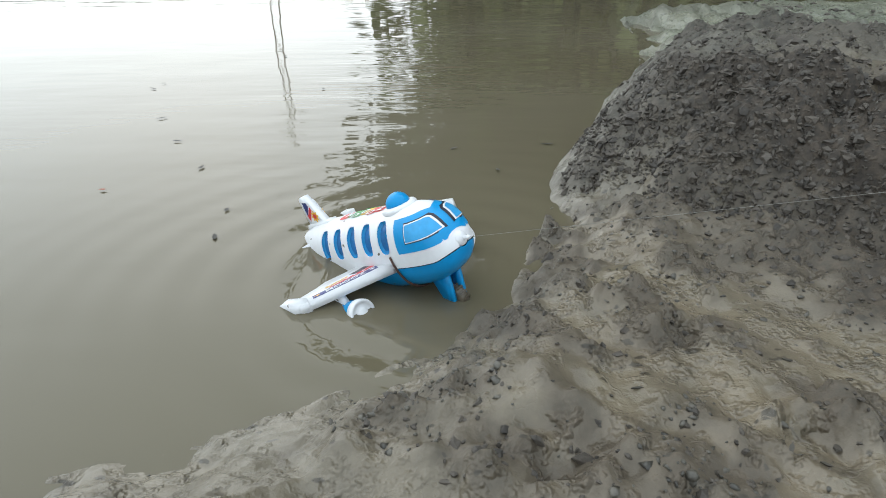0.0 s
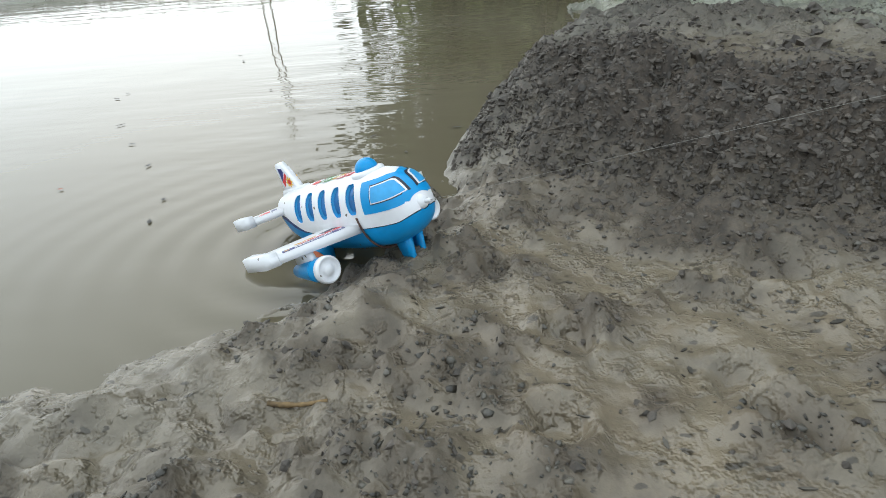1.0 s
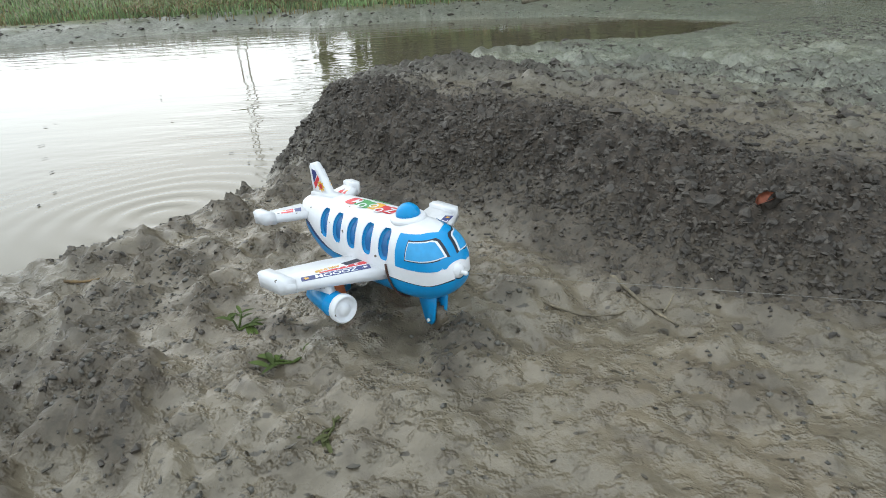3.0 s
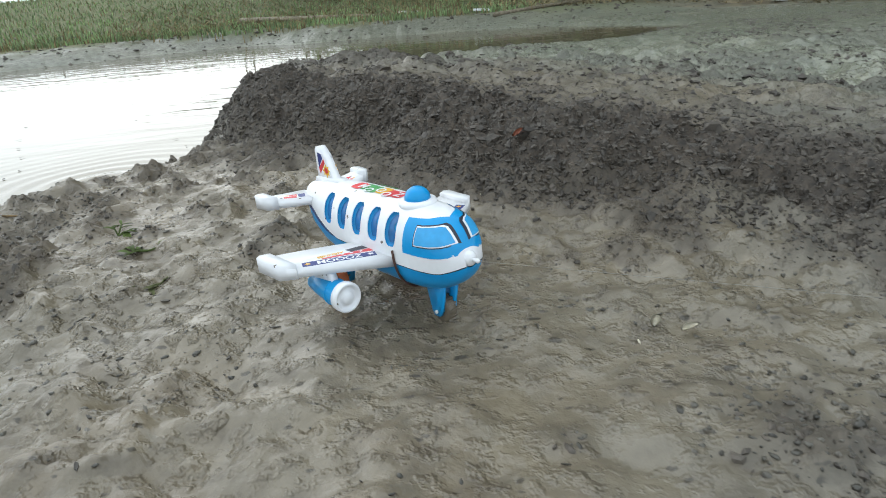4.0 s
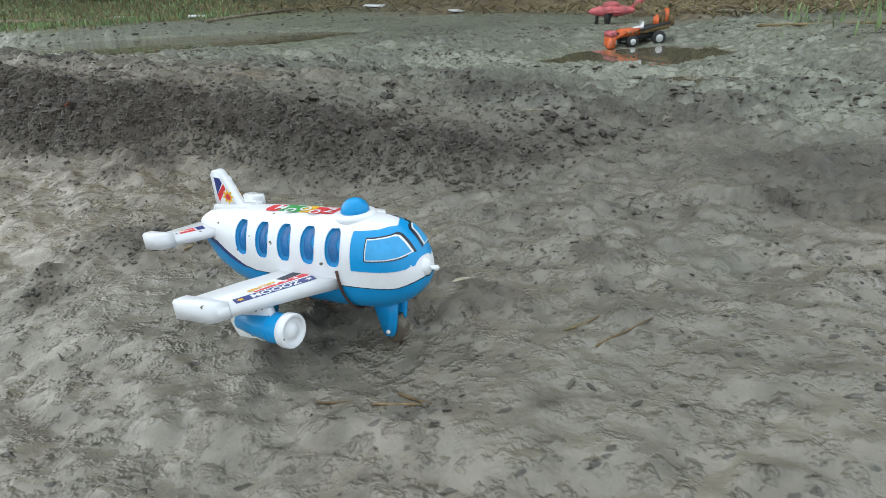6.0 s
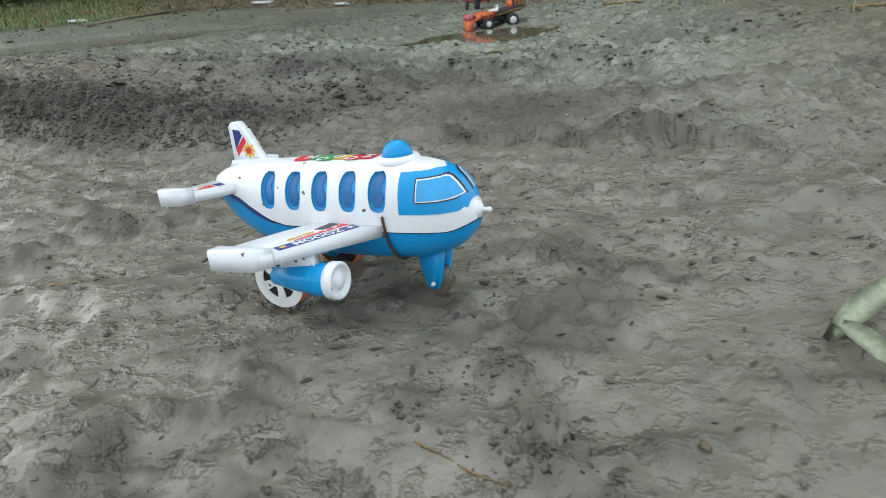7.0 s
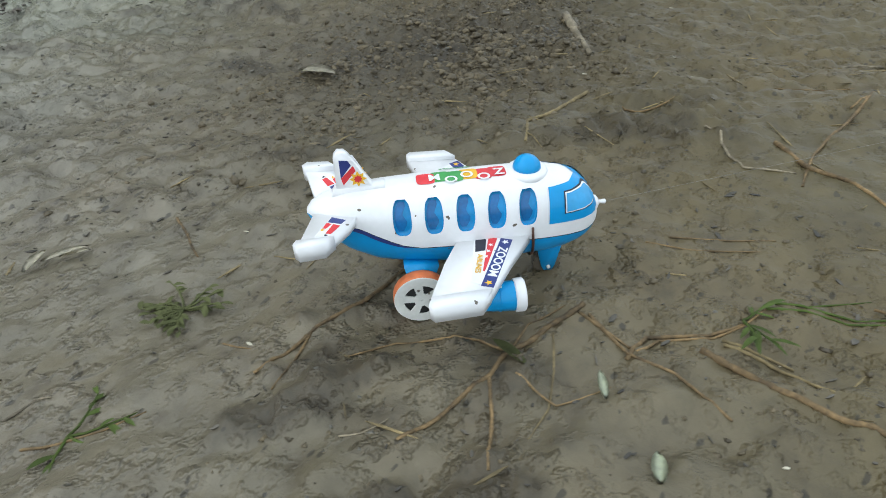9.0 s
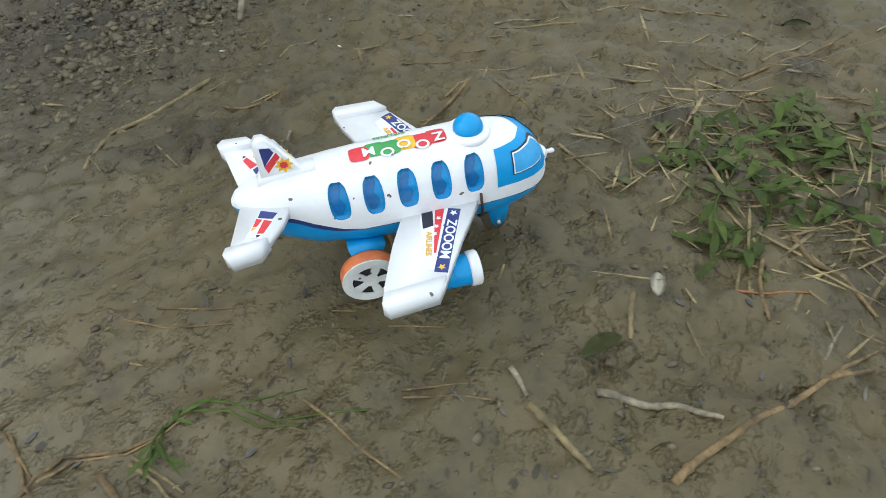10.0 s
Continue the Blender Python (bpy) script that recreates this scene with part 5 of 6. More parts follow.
twig("twig", BARK, 0.004, [(1.195, -1.252), (1.179, -1.290), (1.169, -1.324), (1.164, -1.351), (1.163, -1.372)])
twig("twig", STRAW, 0.002, [(1.209, -1.265), (1.205, -1.294), (1.195, -1.321), (1.185, -1.337)])
twig("twig", BARK, 0.0015, [(1.175, -1.210), (1.196, -1.221), (1.213, -1.256), (1.233, -1.273), (1.256, -1.285)])
twig("twig", LEAF, 0.0015, [(1.256, -1.285), (1.265, -1.312), (1.262, -1.339), (1.275, -1.367)])
twig("twig", BARK, 0.0012, [(1.302, -1.177), (1.308, -1.216), (1.332, -1.268)])
twig("twig", BARK, 0.0012, [(1.104, -1.144), (1.101, -1.177), (1.132, -1.205)])
twig("twig", BARK, 0.0025, [(1.180, -0.995), (1.121, -0.991), (1.081, -0.975), (1.044, -0.972), (1.020, -0.965)])
twig("twig", BARK, 0.0015, [(1.080, -0.973), (1.044, -0.984), (1.014, -0.989)])
twig("twig", STRAW, 0.0038, [(1.643, -0.993), (1.559, -0.983), (1.505, -0.967), (1.440, -0.993)])
twig("twig", STRAW, 0.0012, [(1.454, -0.987), (1.451, -0.999), (1.443, -1.014)])
twig("twig", BARK, 0.002, [(1.585, -1.061), (1.608, -1.091), (1.652, -1.123)])
twig("twig", STRAW, 0.002, [(1.765, -1.074), (1.728, -1.072), (1.693, -1.070)])
twig("twig", STRAW, 0.002, [(1.760, -1.135), (1.794, -1.182), (1.843, -1.227)])
twig("twig", BARK, 0.0015, [(1.731, -1.221), (1.749, -1.267), (1.773, -1.311)])
twig("twig", GREYWOOD, 0.0025, [(1.865, -1.290), (1.897, -1.343)])
twig("twig", BARK, 0.0015, [(0.890, -0.867), (0.907, -0.887), (0.929, -0.907), (0.955, -0.923)])
twig("twig", GREYWOOD, 0.0015, [(0.898, -0.831), (0.921, -0.836), (0.929, -0.845)])
twig("twig", GREYWOOD, 0.001, [(1.004, -1.061), (1.013, -1.073), (1.034, -1.082)])
twig("log_piece", GREYWOOD, 0.007, [(1.953, -0.835), (1.772, -0.946)])
twig("twig", BARK, 0.0038, [(1.323, -1.605), (1.359, -1.627), (1.391, -1.655), (1.435, -1.688), (1.462, -1.720)])
twig("twig", BARK, 0.0025, [(1.435, -1.688), (1.491, -1.730)])
twig("twig", STRAW, 0.0025, [(1.718, -1.384), (1.748, -1.437), (1.773, -1.495), (1.788, -1.507)])
twig("twig", BARK, 0.0025, [(1.823, -1.596), (1.874, -1.645), (1.951, -1.707)])
twig("twig", STRAW, 0.002, [(1.860, -1.616), (1.892, -1.641), (1.932, -1.666)])
twig("twig", STRAW, 0.002, [(1.872, -1.616), (1.954, -1.620)])
twig("twig", GREYWOOD, 0.002, [(1.837, -1.641), (1.835, -1.675)])
twig("twig", BARK, 0.0015, [(1.783, -1.594), (1.808, -1.660), (1.827, -1.738)])
twig("twig", STRAW, 0.002, [(1.844, -1.287), (1.879, -1.358), (1.891, -1.392)])
twig("twig", STRAW, 0.002, [(1.927, -1.409), (1.957, -1.450)])
twig("twig", BARK, 0.002, [(1.948, -1.459), (1.949, -1.508), (1.959, -1.568)])
twig("twig", STRAW, 0.002, [(1.607, -1.450), (1.570, -1.501)])
twig("twig", STRAW, 0.0025, [(1.639, -1.559), (1.663, -1.582), (1.692, -1.610)])
twig("twig", STRAW, 0.002, [(1.567, -1.504), (1.585, -1.523), (1.609, -1.544)])
twig("twig", GREYWOOD, 0.0045, [(1.367, -1.547), (1.372, -1.577), (1.378, -1.606), (1.378, -1.628)])
twig("twig", ORANGE_STEM, 0.0015, [(1.490, -1.622), (1.497, -1.650), (1.509, -1.674)])
twig("twig", BARK, 0.003, [(1.573, -1.658), (1.548, -1.680), (1.538, -1.705), (1.523, -1.728)])
twig("twig", STRAW, 0.002, [(1.559, -1.676), (1.537, -1.701)])
twig("twig", GREYWOOD, 0.002, [(1.446, -1.684), (1.496, -1.701)])
twig("twig", BARK, 0.0025, [(1.533, -1.639), (1.485, -1.641), (1.471, -1.649)])
twig("twig", BARK, 0.0025, [(1.164, -1.206), (1.176, -1.207), (1.195, -1.211), (1.214, -1.252), (1.236, -1.274)])
twig("twig", STRAW, 0.002, [(1.214, -1.263), (1.207, -1.313)])
twig("twig", BARK, 0.002, [(1.193, -1.157), (1.175, -1.205)])
twig("twig", LEAF, 0.0015, [(1.266, -1.290), (1.271, -1.309), (1.270, -1.344), (1.286, -1.377), (1.300, -1.406)])
twig("twig", LEAF, 0.001, [(1.272, -1.313), (1.301, -1.353)])
twig("twig", BARK, 0.0012, [(1.322, -1.193), (1.336, -1.239), (1.354, -1.277)])
twig("twig", BARK, 0.0015, [(1.293, -1.356), (1.276, -1.405), (1.264, -1.450)])
twig("twig", BARK, 0.0012, [(1.323, -1.420), (1.341, -1.469)])
twig("twig", BARK, 0.0012, [(1.318, -1.424), (1.333, -1.483)])
twig("twig", BARK, 0.0012, [(1.366, -1.389), (1.381, -1.428)])
twig("twig", STRAW, 0.0035, [(1.452, -1.552), (1.416, -1.558)])
twig("twig", GREYWOOD, 0.003, [(1.364, -1.487), (1.346, -1.504)])
twig("twig", STRAW, 0.004, [(1.340, -1.508), (1.322, -1.539), (1.311, -1.557)])
twig("twig", BARK, 0.0015, [(1.738, -1.520), (1.720, -1.563)])
twig("twig", BARK, 0.0015, [(1.656, -1.311), (1.720, -1.333), (1.766, -1.365)])
twig("twig", BARK, 0.0013, [(1.698, -1.355), (1.667, -1.398), (1.641, -1.425)])
twig("twig", STRAW, 0.0015, [(1.650, -1.452), (1.637, -1.484), (1.625, -1.503)])
twig("twig", BARK, 0.002, [(1.141, -0.732), (1.122, -0.771), (1.103, -0.807)])
twig("twig", BARK, 0.002, [(0.858, -0.763), (0.860, -0.782), (0.854, -0.800)])
twig("twig", BARK, 0.0012, [(0.896, -0.750), (0.918, -0.792)])
twig("twig", STRAW, 0.002, [(0.689, -0.709), (0.732, -0.726)])
twig("twig", BARK, 0.0012, [(1.032, -0.917), (1.038, -0.943)])
twig("twig", BARK, 0.0009, [(0.611, -0.531), (0.622, -0.563), (0.635, -0.585)])
twig("twig", GREYWOOD, 0.0025, [(0.860, -0.755), (0.862, -0.778), (0.855, -0.801)])
twig("twig", BARK, 0.0015, [(0.902, -0.762), (0.920, -0.788)])
twig("twig", BARK, 0.0013, [(0.600, -0.161), (0.662, -0.148)])
twig("twig", BARK, 0.0015, [(0.450, -0.144), (0.462, -0.175), (0.427, -0.154)])
twig("twig", STRAW, 0.0015, [(0.591, -0.130), (0.627, -0.125)])
twig("twig", BARK, 0.0012, [(0.395, -0.125), (0.419, -0.146)])
twig("twig", GREYWOOD, 0.0025, [(-0.009, 0.794), (0.013, 0.740), (0.029, 0.706)])
twig("twig", GREYWOOD, 0.0015, [(-0.095, 0.757), (-0.038, 0.742), (0.027, 0.737)])
twig("twig", GREYWOOD, 0.0013, [(0.024, 0.730), (0.042, 0.751)])
twig("twig", BARK, 0.0026, [(-0.617, 0.871), (-0.575, 0.868)])
twig("twig", STRAW, 0.0015, [(0.311, 0.226), (0.345, 0.235)])
twig("twig", BARK, 0.0012, [(0.478, 0.291), (0.514, 0.287)])

fallen_leaf(1.525, -0.600, -84, 0.075, 0.028, DRYLEAF, "pale dry curled leaf on wet mud", 0.1, 0.05)
fallen_leaf(0.925, -0.588, 6, 0.125, 0.020, PALEGREEN, "long grey-green leaf strip lying on mud", 0.12, 0.05)
fallen_leaf(0.868, -0.612, -123, 0.068, 0.019, PALEGREEN, "curled olive leaf lying on wet mud", 0.2, 0.1)
fallen_leaf(0.150, 0.80, 20, 0.03, 0.018, REDLEAF, "rust-red leaf at the bank's foot", 0.3, 0.1)
fallen_leaf(0.895, 0.456, -51, 0.05, 0.015, DRYLEAF, "pale dry leaf on crumbly mud", 0.15, 0.05)
fallen_leaf(1.021, -0.672, 10, 0.03, 0.012, DRYLEAF, "pale scrap of dry leaf on mud", 0.25)
fallen_leaf(1.04, -0.696, -30, 0.045, 0.01, DRYLEAF, "narrow pale dry leaf on mud", 0.1)
fallen_leaf(0.552, -0.019, 0, 0.02, 0.006, DRYLEAF, "small white leaf scrap on mud")
fallen_leaf(1.045, -0.703, -42, 0.03, 0.008, DRYLEAF, "pale split leaf on wet mud", 0.1)
fallen_leaf(1.078, -1.253, 20, 0.024, 0.010, PALEGREEN, "pale green oval leaf flat on mud", 0.02)
fallen_leaf(1.128, -1.2, 30, 0.026, 0.007, PALEGREEN, "pale green leaf on a thin twig", 0.1)
fallen_leaf(1.12, -1.13, 70, 0.035, 0.009, GREYLEAF, "wet grey leaf flat on mud", 0.02)
fallen_leaf(1.401, -1.542, -40, 0.035, 0.014, GREYLEAF, "withered grey curled leaf on mud", 0.3, 0.3)
fallen_leaf(1.465, -1.567, 10, 0.024, 0.012, DRYLEAF, "white withered leaf on mud", 0.3, 0.2)
fallen_leaf(1.958, -1.647, 120, 0.04, 0.014, GREYLEAF, "pale grey leaf among straw", 0.3, 0.2)
fallen_leaf(0.205, 0.43, 60, 0.022, 0.009, DRYLEAF, "pale shell-like leaf scrap on mud", 0.1)
fallen_leaf(0.23, 0.418, 20, 0.02, 0.008, DRYLEAF, "small pale leaf scrap on mud", 0.1)
plant("small_plant", 1.045, -0.856, 16, 0.036, 0.011, 0.005, "small wilted creeping plant on mud", GREYLEAF, 0.25, 1)
for k, (px, py) in enumerate([(1.62, -1.545), (1.60, -1.60), (1.655, -1.66), (1.70, -1.72), (1.75, -1.70), (1.58, -1.64), (1.68, -1.60), (1.74, -1.78), (1.72, -1.65)]):
    plant("weed", px, py, 8, 0.075, 0.027, 0.0085, "leafy green weed spreading over the mud", WEED if k % 4 else GREYLEAF, 0.16, 10 + k)
plant("grass_tuft", -0.385, 0.737, 4, 0.022, 0.018, 0.004, "small green grass tuft in wet mud", LEAF, 0.7, 31)
plant("weed_sprig", -0.324, 0.68, 4, 0.032, 0.018, 0.006, "pale green sprig pressed into mud", LEAF, 0.25, 32)
plant("weed_sprig", 0.914, -0.888, 4, 0.045, 0.018, 0.005, "wilted green sprig lying on mud", LEAF, 0.15, 33)
plant("weed_sprig", 1.238, -1.272, 3, 0.03, 0.02, 0.004, "bright green grass sprig on mud", LEAF, 0.4, 34)
plant("weed_sprig", -0.28, 0.60, 3, 0.02, 0.014, 0.005, "pale green sprig pressed into mud", GREYLEAF, 0.1, 35)


for k, (px, py) in enumerate([(-1.05, 1.39), (-0.86, 1.25), (-1.09, 1.71), (-0.86, 1.90), (-0.95, 1.46), (-0.46, 1.55), (-0.55, 1.45), (-0.61, 1.53), (-1.19, 1.91), (-0.87, 1.33), (-1.03, 1.58), (-1.00, 2.22), (-1.19, 1.96), (-1.04, 2.31), (-0.68, 2.04)]):
    bm = bmesh.new()
    blade(bm, (px, py, WATER_Z + 0.002), k * 1.9, 0.009 + 0.005 * (k % 3), 0.005, 0.0, 0.0, 0.0)
    tagged(part("floating_leaf", bm, REDLEAF if k == 0 else DARKFLAKE), "small dark dead leaf floating on the pond", "leaf", group="leaves on the water")

# a far mast, seen mirrored in the pond
mast = tagged(new("mast"), "thin grey lattice mast beyond the far bank", "mast")
mast.location = (-10.4, 39.0, height(-10.4, 39.0))
for sx in (-0.12, 0.12):
    part("post", tube([(sx * 2.5, 0, -0.3), (sx, 0, 11.5)], [0.05, 0.03], 6), GREYWOOD, mast)
for k in range(9):
    part("brace", tube([(-0.26 + 0.016 * k, 0, 0.6 + 1.2 * k), (0.26 - 0.016 * k, 0, 1.6 + 1.2 * k)], [0.025, 0.025], 5), GREYWOOD, mast)
part("crossarm", tube([(-0.9, 0, 10.6), (0.9, 0, 10.6)], [0.05, 0.05], 6), GREYWOOD, mast)

# ---- toys standing in the wet hollow ----
def toy_wheel(name, parent, at, radius, width):
    w = part(name, lathe([(-width / 2, radius * 0.55), (-width / 2, radius * 0.92), (-width * 0.3, radius), (width * 0.3, radius), (width / 2, radius * 0.92), (width / 2, radius * 0.55)], "Y", 24, at), TYRE, parent, "black tyre")
    part("rim", lathe([(-width * 0.52, radius * 0.2), (-width * 0.52, radius * 0.5), (-width * 0.42, radius * 0.58), (width * 0.42, radius * 0.58), (width * 0.52, radius * 0.5), (width * 0.52, radius * 0.2)], "Y", 20, at), SILVER, w, "silver rim")
    return w


def toy_loader(m):
    """Orange toy loader: bucket ahead (x), brown tray and raised arm behind."""
    root = tagged(new("toy_loader"), "muddy orange toy loader with black wheels in shallow water", "toy truck")
    part("chassis", bevelled(prism([(-0.15, -0.04, 0.05), (0.11, -0.04, 0.042), (0.12, -0.04, 0.066), (-0.15, -0.04, 0.08)], (0, 0.08, 0)), 0.006), DARK, root)
    bonnet = part("bonnet", bevelled(prism([(0.0, -0.042, 0.075), (0.125, -0.042, 0.062), (0.132, -0.042, 0.088), (0.105, -0.042, 0.108), (0.0, -0.042, 0.112)], (0, 0.084, 0)), 0.009), TOYORANGE, root)
    part("grille", bevelled(prism([(0.131, -0.028, 0.066), (0.135, -0.028, 0.066), (0.136, -0.028, 0.088), (0.131, -0.028, 0.09)], (0, 0.056, 0)), 0.001, 1), DARK, bonnet)
    for u in (0.03, 0.07):
        for v in (-0.0455, 0.0415):
            part("mudguard", bevelled(prism([(u - 0.012, v, 0.08), (u + 0.012, v, 0.08), (u + 0.008, v, 0.094), (u - 0.008, v, 0.096)], (0, 0.004, 0)), 0.001, 1), BARK, bonnet, "mud-smeared side")
    part("tray", bevelled(prism([(-0.185, -0.062, 0.10), (-0.005, -0.062, 0.078), (0.005, -0.062, 0.098), (-0.19, -0.062, 0.134)], (0, 0.124, 0)), 0.006), BARK, root, "muddy brown tilted tray")
    part("tray_rim", bevelled(prism([(-0.19, -0.065, 0.128), (0.004, -0.065, 0.095), (0.006, -0.065, 0.101), (-0.192, -0.065, 0.138)], (0, 0.13, 0)), 0.002, 1), TYRE, root)
    part("seat", bevelled(prism([(-0.03, -0.03, 0.1), (0.03, -0.03, 0.1), (0.03, -0.03, 0.118), (-0.02, -0.03, 0.124), (-0.03, -0.03, 0.15)], (0, 0.06, 0)), 0.005), SILVER, root, "grey seat")
    part("bucket", bevelled(prism([(0.165, -0.055, 0.003), (0.205, -0.055, 0.0), (0.192, -0.055, 0.02), (0.188, -0.055, 0.072), (0.165, -0.055, 0.082)], (0, 0.11, 0)), 0.005), TOYORANGE, root)
    part("bucket_rim", bevelled(prism([(0.158, -0.057, 0.076), (0.19, -0.057, 0.068), (0.192, -0.057, 0.092), (0.163, -0.057, 0.104)], (0, 0.114, 0)), 0.008), TOYRED, root, "worn pale red bucket top")
    for v in (-0.052, 0.04):
        part("loader_arm", bevelled(prism([(0.09, v, 0.085), (0.17, v, 0.045), (0.172, v, 0.066), (0.095, v, 0.104)], (0, 0.012, 0)), 0.003), TOYORANGE, root)
    for u, h, mat in ((-0.125, 0.168, TOYORANGE), (-0.165, 0.192, BARK), (-0.19, 0.205, TOYORANGE)):
        part("rear_arm", bevelled(prism([(u - 0.013, -0.016, 0.11), (u + 0.013, -0.016, 0.11), (u + 0.010, -0.016, h), (u - 0.004, -0.016, h + 0.012), (u - 0.012, -0.016, h)], (0, 0.032, 0)), 0.004), mat, root)
    part("rear_bucket", bevelled(prism([(-0.232, -0.035, 0.115), (-0.2, -0.035, 0.11), (-0.197, -0.035, 0.17), (-0.215, -0.035, 0.178), (-0.23, -0.035, 0.16)], (0, 0.07, 0)), 0.006), BARK, root, "muddy brown bucket")
    for u, r in ((-0.115, 0.046), (0.06, 0.036)):
        for v in (-0.062, 0.062):
            toy_wheel("wheel", root, (u, v, r), r, 0.032)
    root.matrix_world = m
    return root


def toy_jet(m):
    """Faded red toy: drooping nose, humped cabin, thick legs and a raised round tail."""
    root = tagged(new("toy_jet"), "faded red plastic toy aeroplane on wet mud", "toy plane")
    part("hull", lathe([(-0.17, 0.014), (-0.13, 0.026), (-0.06, 0.040), (0.03, 0.045), (0.10, 0.038), (0.155, 0.022), (0.185, 0.005)], "X", 20, (0, 0, 0.105)), TOYRED, root)
    part("cabin", bevelled(prism([(-0.06, -0.028, 0.135), (0.095, -0.028, 0.125), (0.06, -0.028, 0.165), (0.01, -0.028, 0.178), (-0.04, -0.028, 0.165)], (0, 0.056, 0)), 0.012), TOYRED, root)
    tail = part("tail", bevelled(prism([(-0.12, -0.012, 0.115), (-0.16, -0.012, 0.10), (-0.235, -0.012, 0.165), (-0.24, -0.012, 0.19), (-0.215, -0.012, 0.20), (-0.19, -0.012, 0.18)], (0, 0.024, 0)), 0.007), TOYRED, root)
    part("tail_disc", lathe([(-0.018, 0.008), (-0.016, 0.026), (0.016, 0.026), (0.018, 0.008)], "Y", 20, (-0.195, 0, 0.13)), BARK, tail, "muddy round tail wheel")
    for v in (-1, 1):
        part("wing", bevelled(prism([(0.05, v * 0.035, 0.09), (-0.04, v * 0.035, 0.09), (-0.06, v * 0.12, 0.094), (0.0, v * 0.12, 0.094)], (0, 0, 0.012)), 0.004), TOYRED, root, "worn red wing")
        part("leg", bevelled(prism([(0.06, v * 0.03 - 0.01, 0.085), (0.0, v * 0.03 - 0.01, 0.085), (0.018, v * 0.03 - 0.01, 0.0), (0.05, v * 0.03 - 0.01, 0.0)], (0, 0.02, 0)), 0.004), TYRE, root)
    part("nose_leg", tube([(0.11, 0, 0.09), (0.12, 0, 0.0)], [0.014, 0.013], 8), TYRE, root)
    root.matrix_world = m
    return root


zt = height(2.307, 2.026)
toy_loader(pose(2.307, 2.026, zt - 0.004, 0, 0, 170) @ Matrix.Scale(0.74, 4))
toy_jet(pose(2.72, 2.80, height(2.72, 2.80) - 0.004, 0, 0, 150) @ Matrix.Scale(0.75, 4))


def puddle(name, x, y, ra, rb, z, seed):
    """A shallow sheet of standing water with an uneven rim."""
    bm = bmesh.new()
    r = random.Random(seed)
    ph = [r.uniform(0, 6.28) for _ in range(4)]
    rim = []
    for k in range(64):
        a = 2 * math.pi * k / 64
        w = 1 + 0.16 * math.sin(2 * a + ph[0]) + 0.12 * math.sin(3 * a + ph[1]) + 0.07 * math.sin(7 * a + ph[2])
        rim.append(bm.verts.new((x + ra * w * math.cos(a), y + rb * w * math.sin(a), z)))
    bm.faces.new(rim)
    return tagged(part(name, bm, WATER, smooth=False), "shallow brown puddle on trampled mud", "puddle", kind="structure")


puddle("puddle_1", 2.0, 1.60, 0.52, 0.34, -0.0600, 3)
puddle("puddle_2", 1.53, 0.83, 0.17, 0.065, height(1.53, 0.83) + 0.007, 5)


# ---- far bank: grass, straw, drift wood, trees ----
def grow(name, count, place, lo, hi, width, mat, label, lean=0.4, flat=False):
    verts, faces, made = [], [], 0
    px, py = place(count)
    pz = ground_z(px, py)
    for x, y, z in zip(px, py, pz):
        h, a, b = rng.uniform(lo, hi), rng.uniform(0, 6.28), rng.uniform(0, 6.28)
        l_ = rng.uniform(0, lean) * h if not flat else h
        up = h if not flat else h * rng.uniform(0.02, 0.35)
        w = width * rng.uniform(0.6, 1.3)
        dx, dy = math.cos(a) * l_, math.sin(a) * l_
        sx, sy = -math.sin(b) * w / 2, math.cos(b) * w / 2
        v = np.array([(x - sx, y - sy, z - 0.01), (x + sx, y + sy, z - 0.01), (x + 0.45 * dx + sx * 0.8, y + 0.45 * dy + sy * 0.8, z + up * 0.6), (x + 0.45 * dx - sx * 0.8, y + 0.45 * dy - sy * 0.8, z + up * 0.6), (x + dx, y + dy, z + up), (x + dx + sx * 0.1, y + dy + sy * 0.1, z + up)])
        verts.append(v), faces.append(np.array([(0, 1, 2, 3), (3, 2, 5, 4)]) + made)
        made += 6
    return stuff_mesh(name, verts, faces, mat, label, name.replace("_", " "))


def far_green(n):
    y = 5.1 + 13 * rng.uniform(0, 1, n) ** 1.6
    x = rng.uniform(-1.1, 0.14, n) * y + rng.uniform(-0.3, 0.3, n)
    return x, y


def far_straw(n):
    a = rng.uniform(-25, 82, n)
    d = 3.9 + 4 * rng.uniform(0, 1, n) ** 1.3 + np.interp(a, [-25, 0, 25, 45, 82], [2.0, 2.0, 1.2, 0.0, -0.5])
    return 0.3 + np.sin(np.radians(a)) * d, -0.4 + np.cos(np.radians(a)) * d


grow("grass", 30000, far_green, 0.015, 0.055, 0.011, GRASS, "green grass on the far bank")
grow("dry_grass", 6000, lambda n: (lambda p: (p[0], p[1] * 0.96 + 0.1))(far_green(n)), 0.02, 0.08, 0.009, STRAW, "dry yellow grass among green on the far bank")
grow("straw", 15000, far_straw, 0.05, 0.32, 0.010, STRAW, "dead straw strewn over the bank", flat=True)
grow("green_weeds", 450, lambda n: (rng.normal(3.5, 0.3, n), rng.normal(1.3, 0.5, n)), 0.02, 0.08, 0.012, GRASS, "green weeds among straw by the path")


def drift(points, radius, mat, label):
    pts = [(x, y, height(x, y) + radius * 0.8) for x, y in points]
    return tagged(part("drift_stick", tube(pts, [radius * (1 - 0.4 * k / (len(pts) - 1)) for k in range(len(pts))], 8), mat), label, "stick")


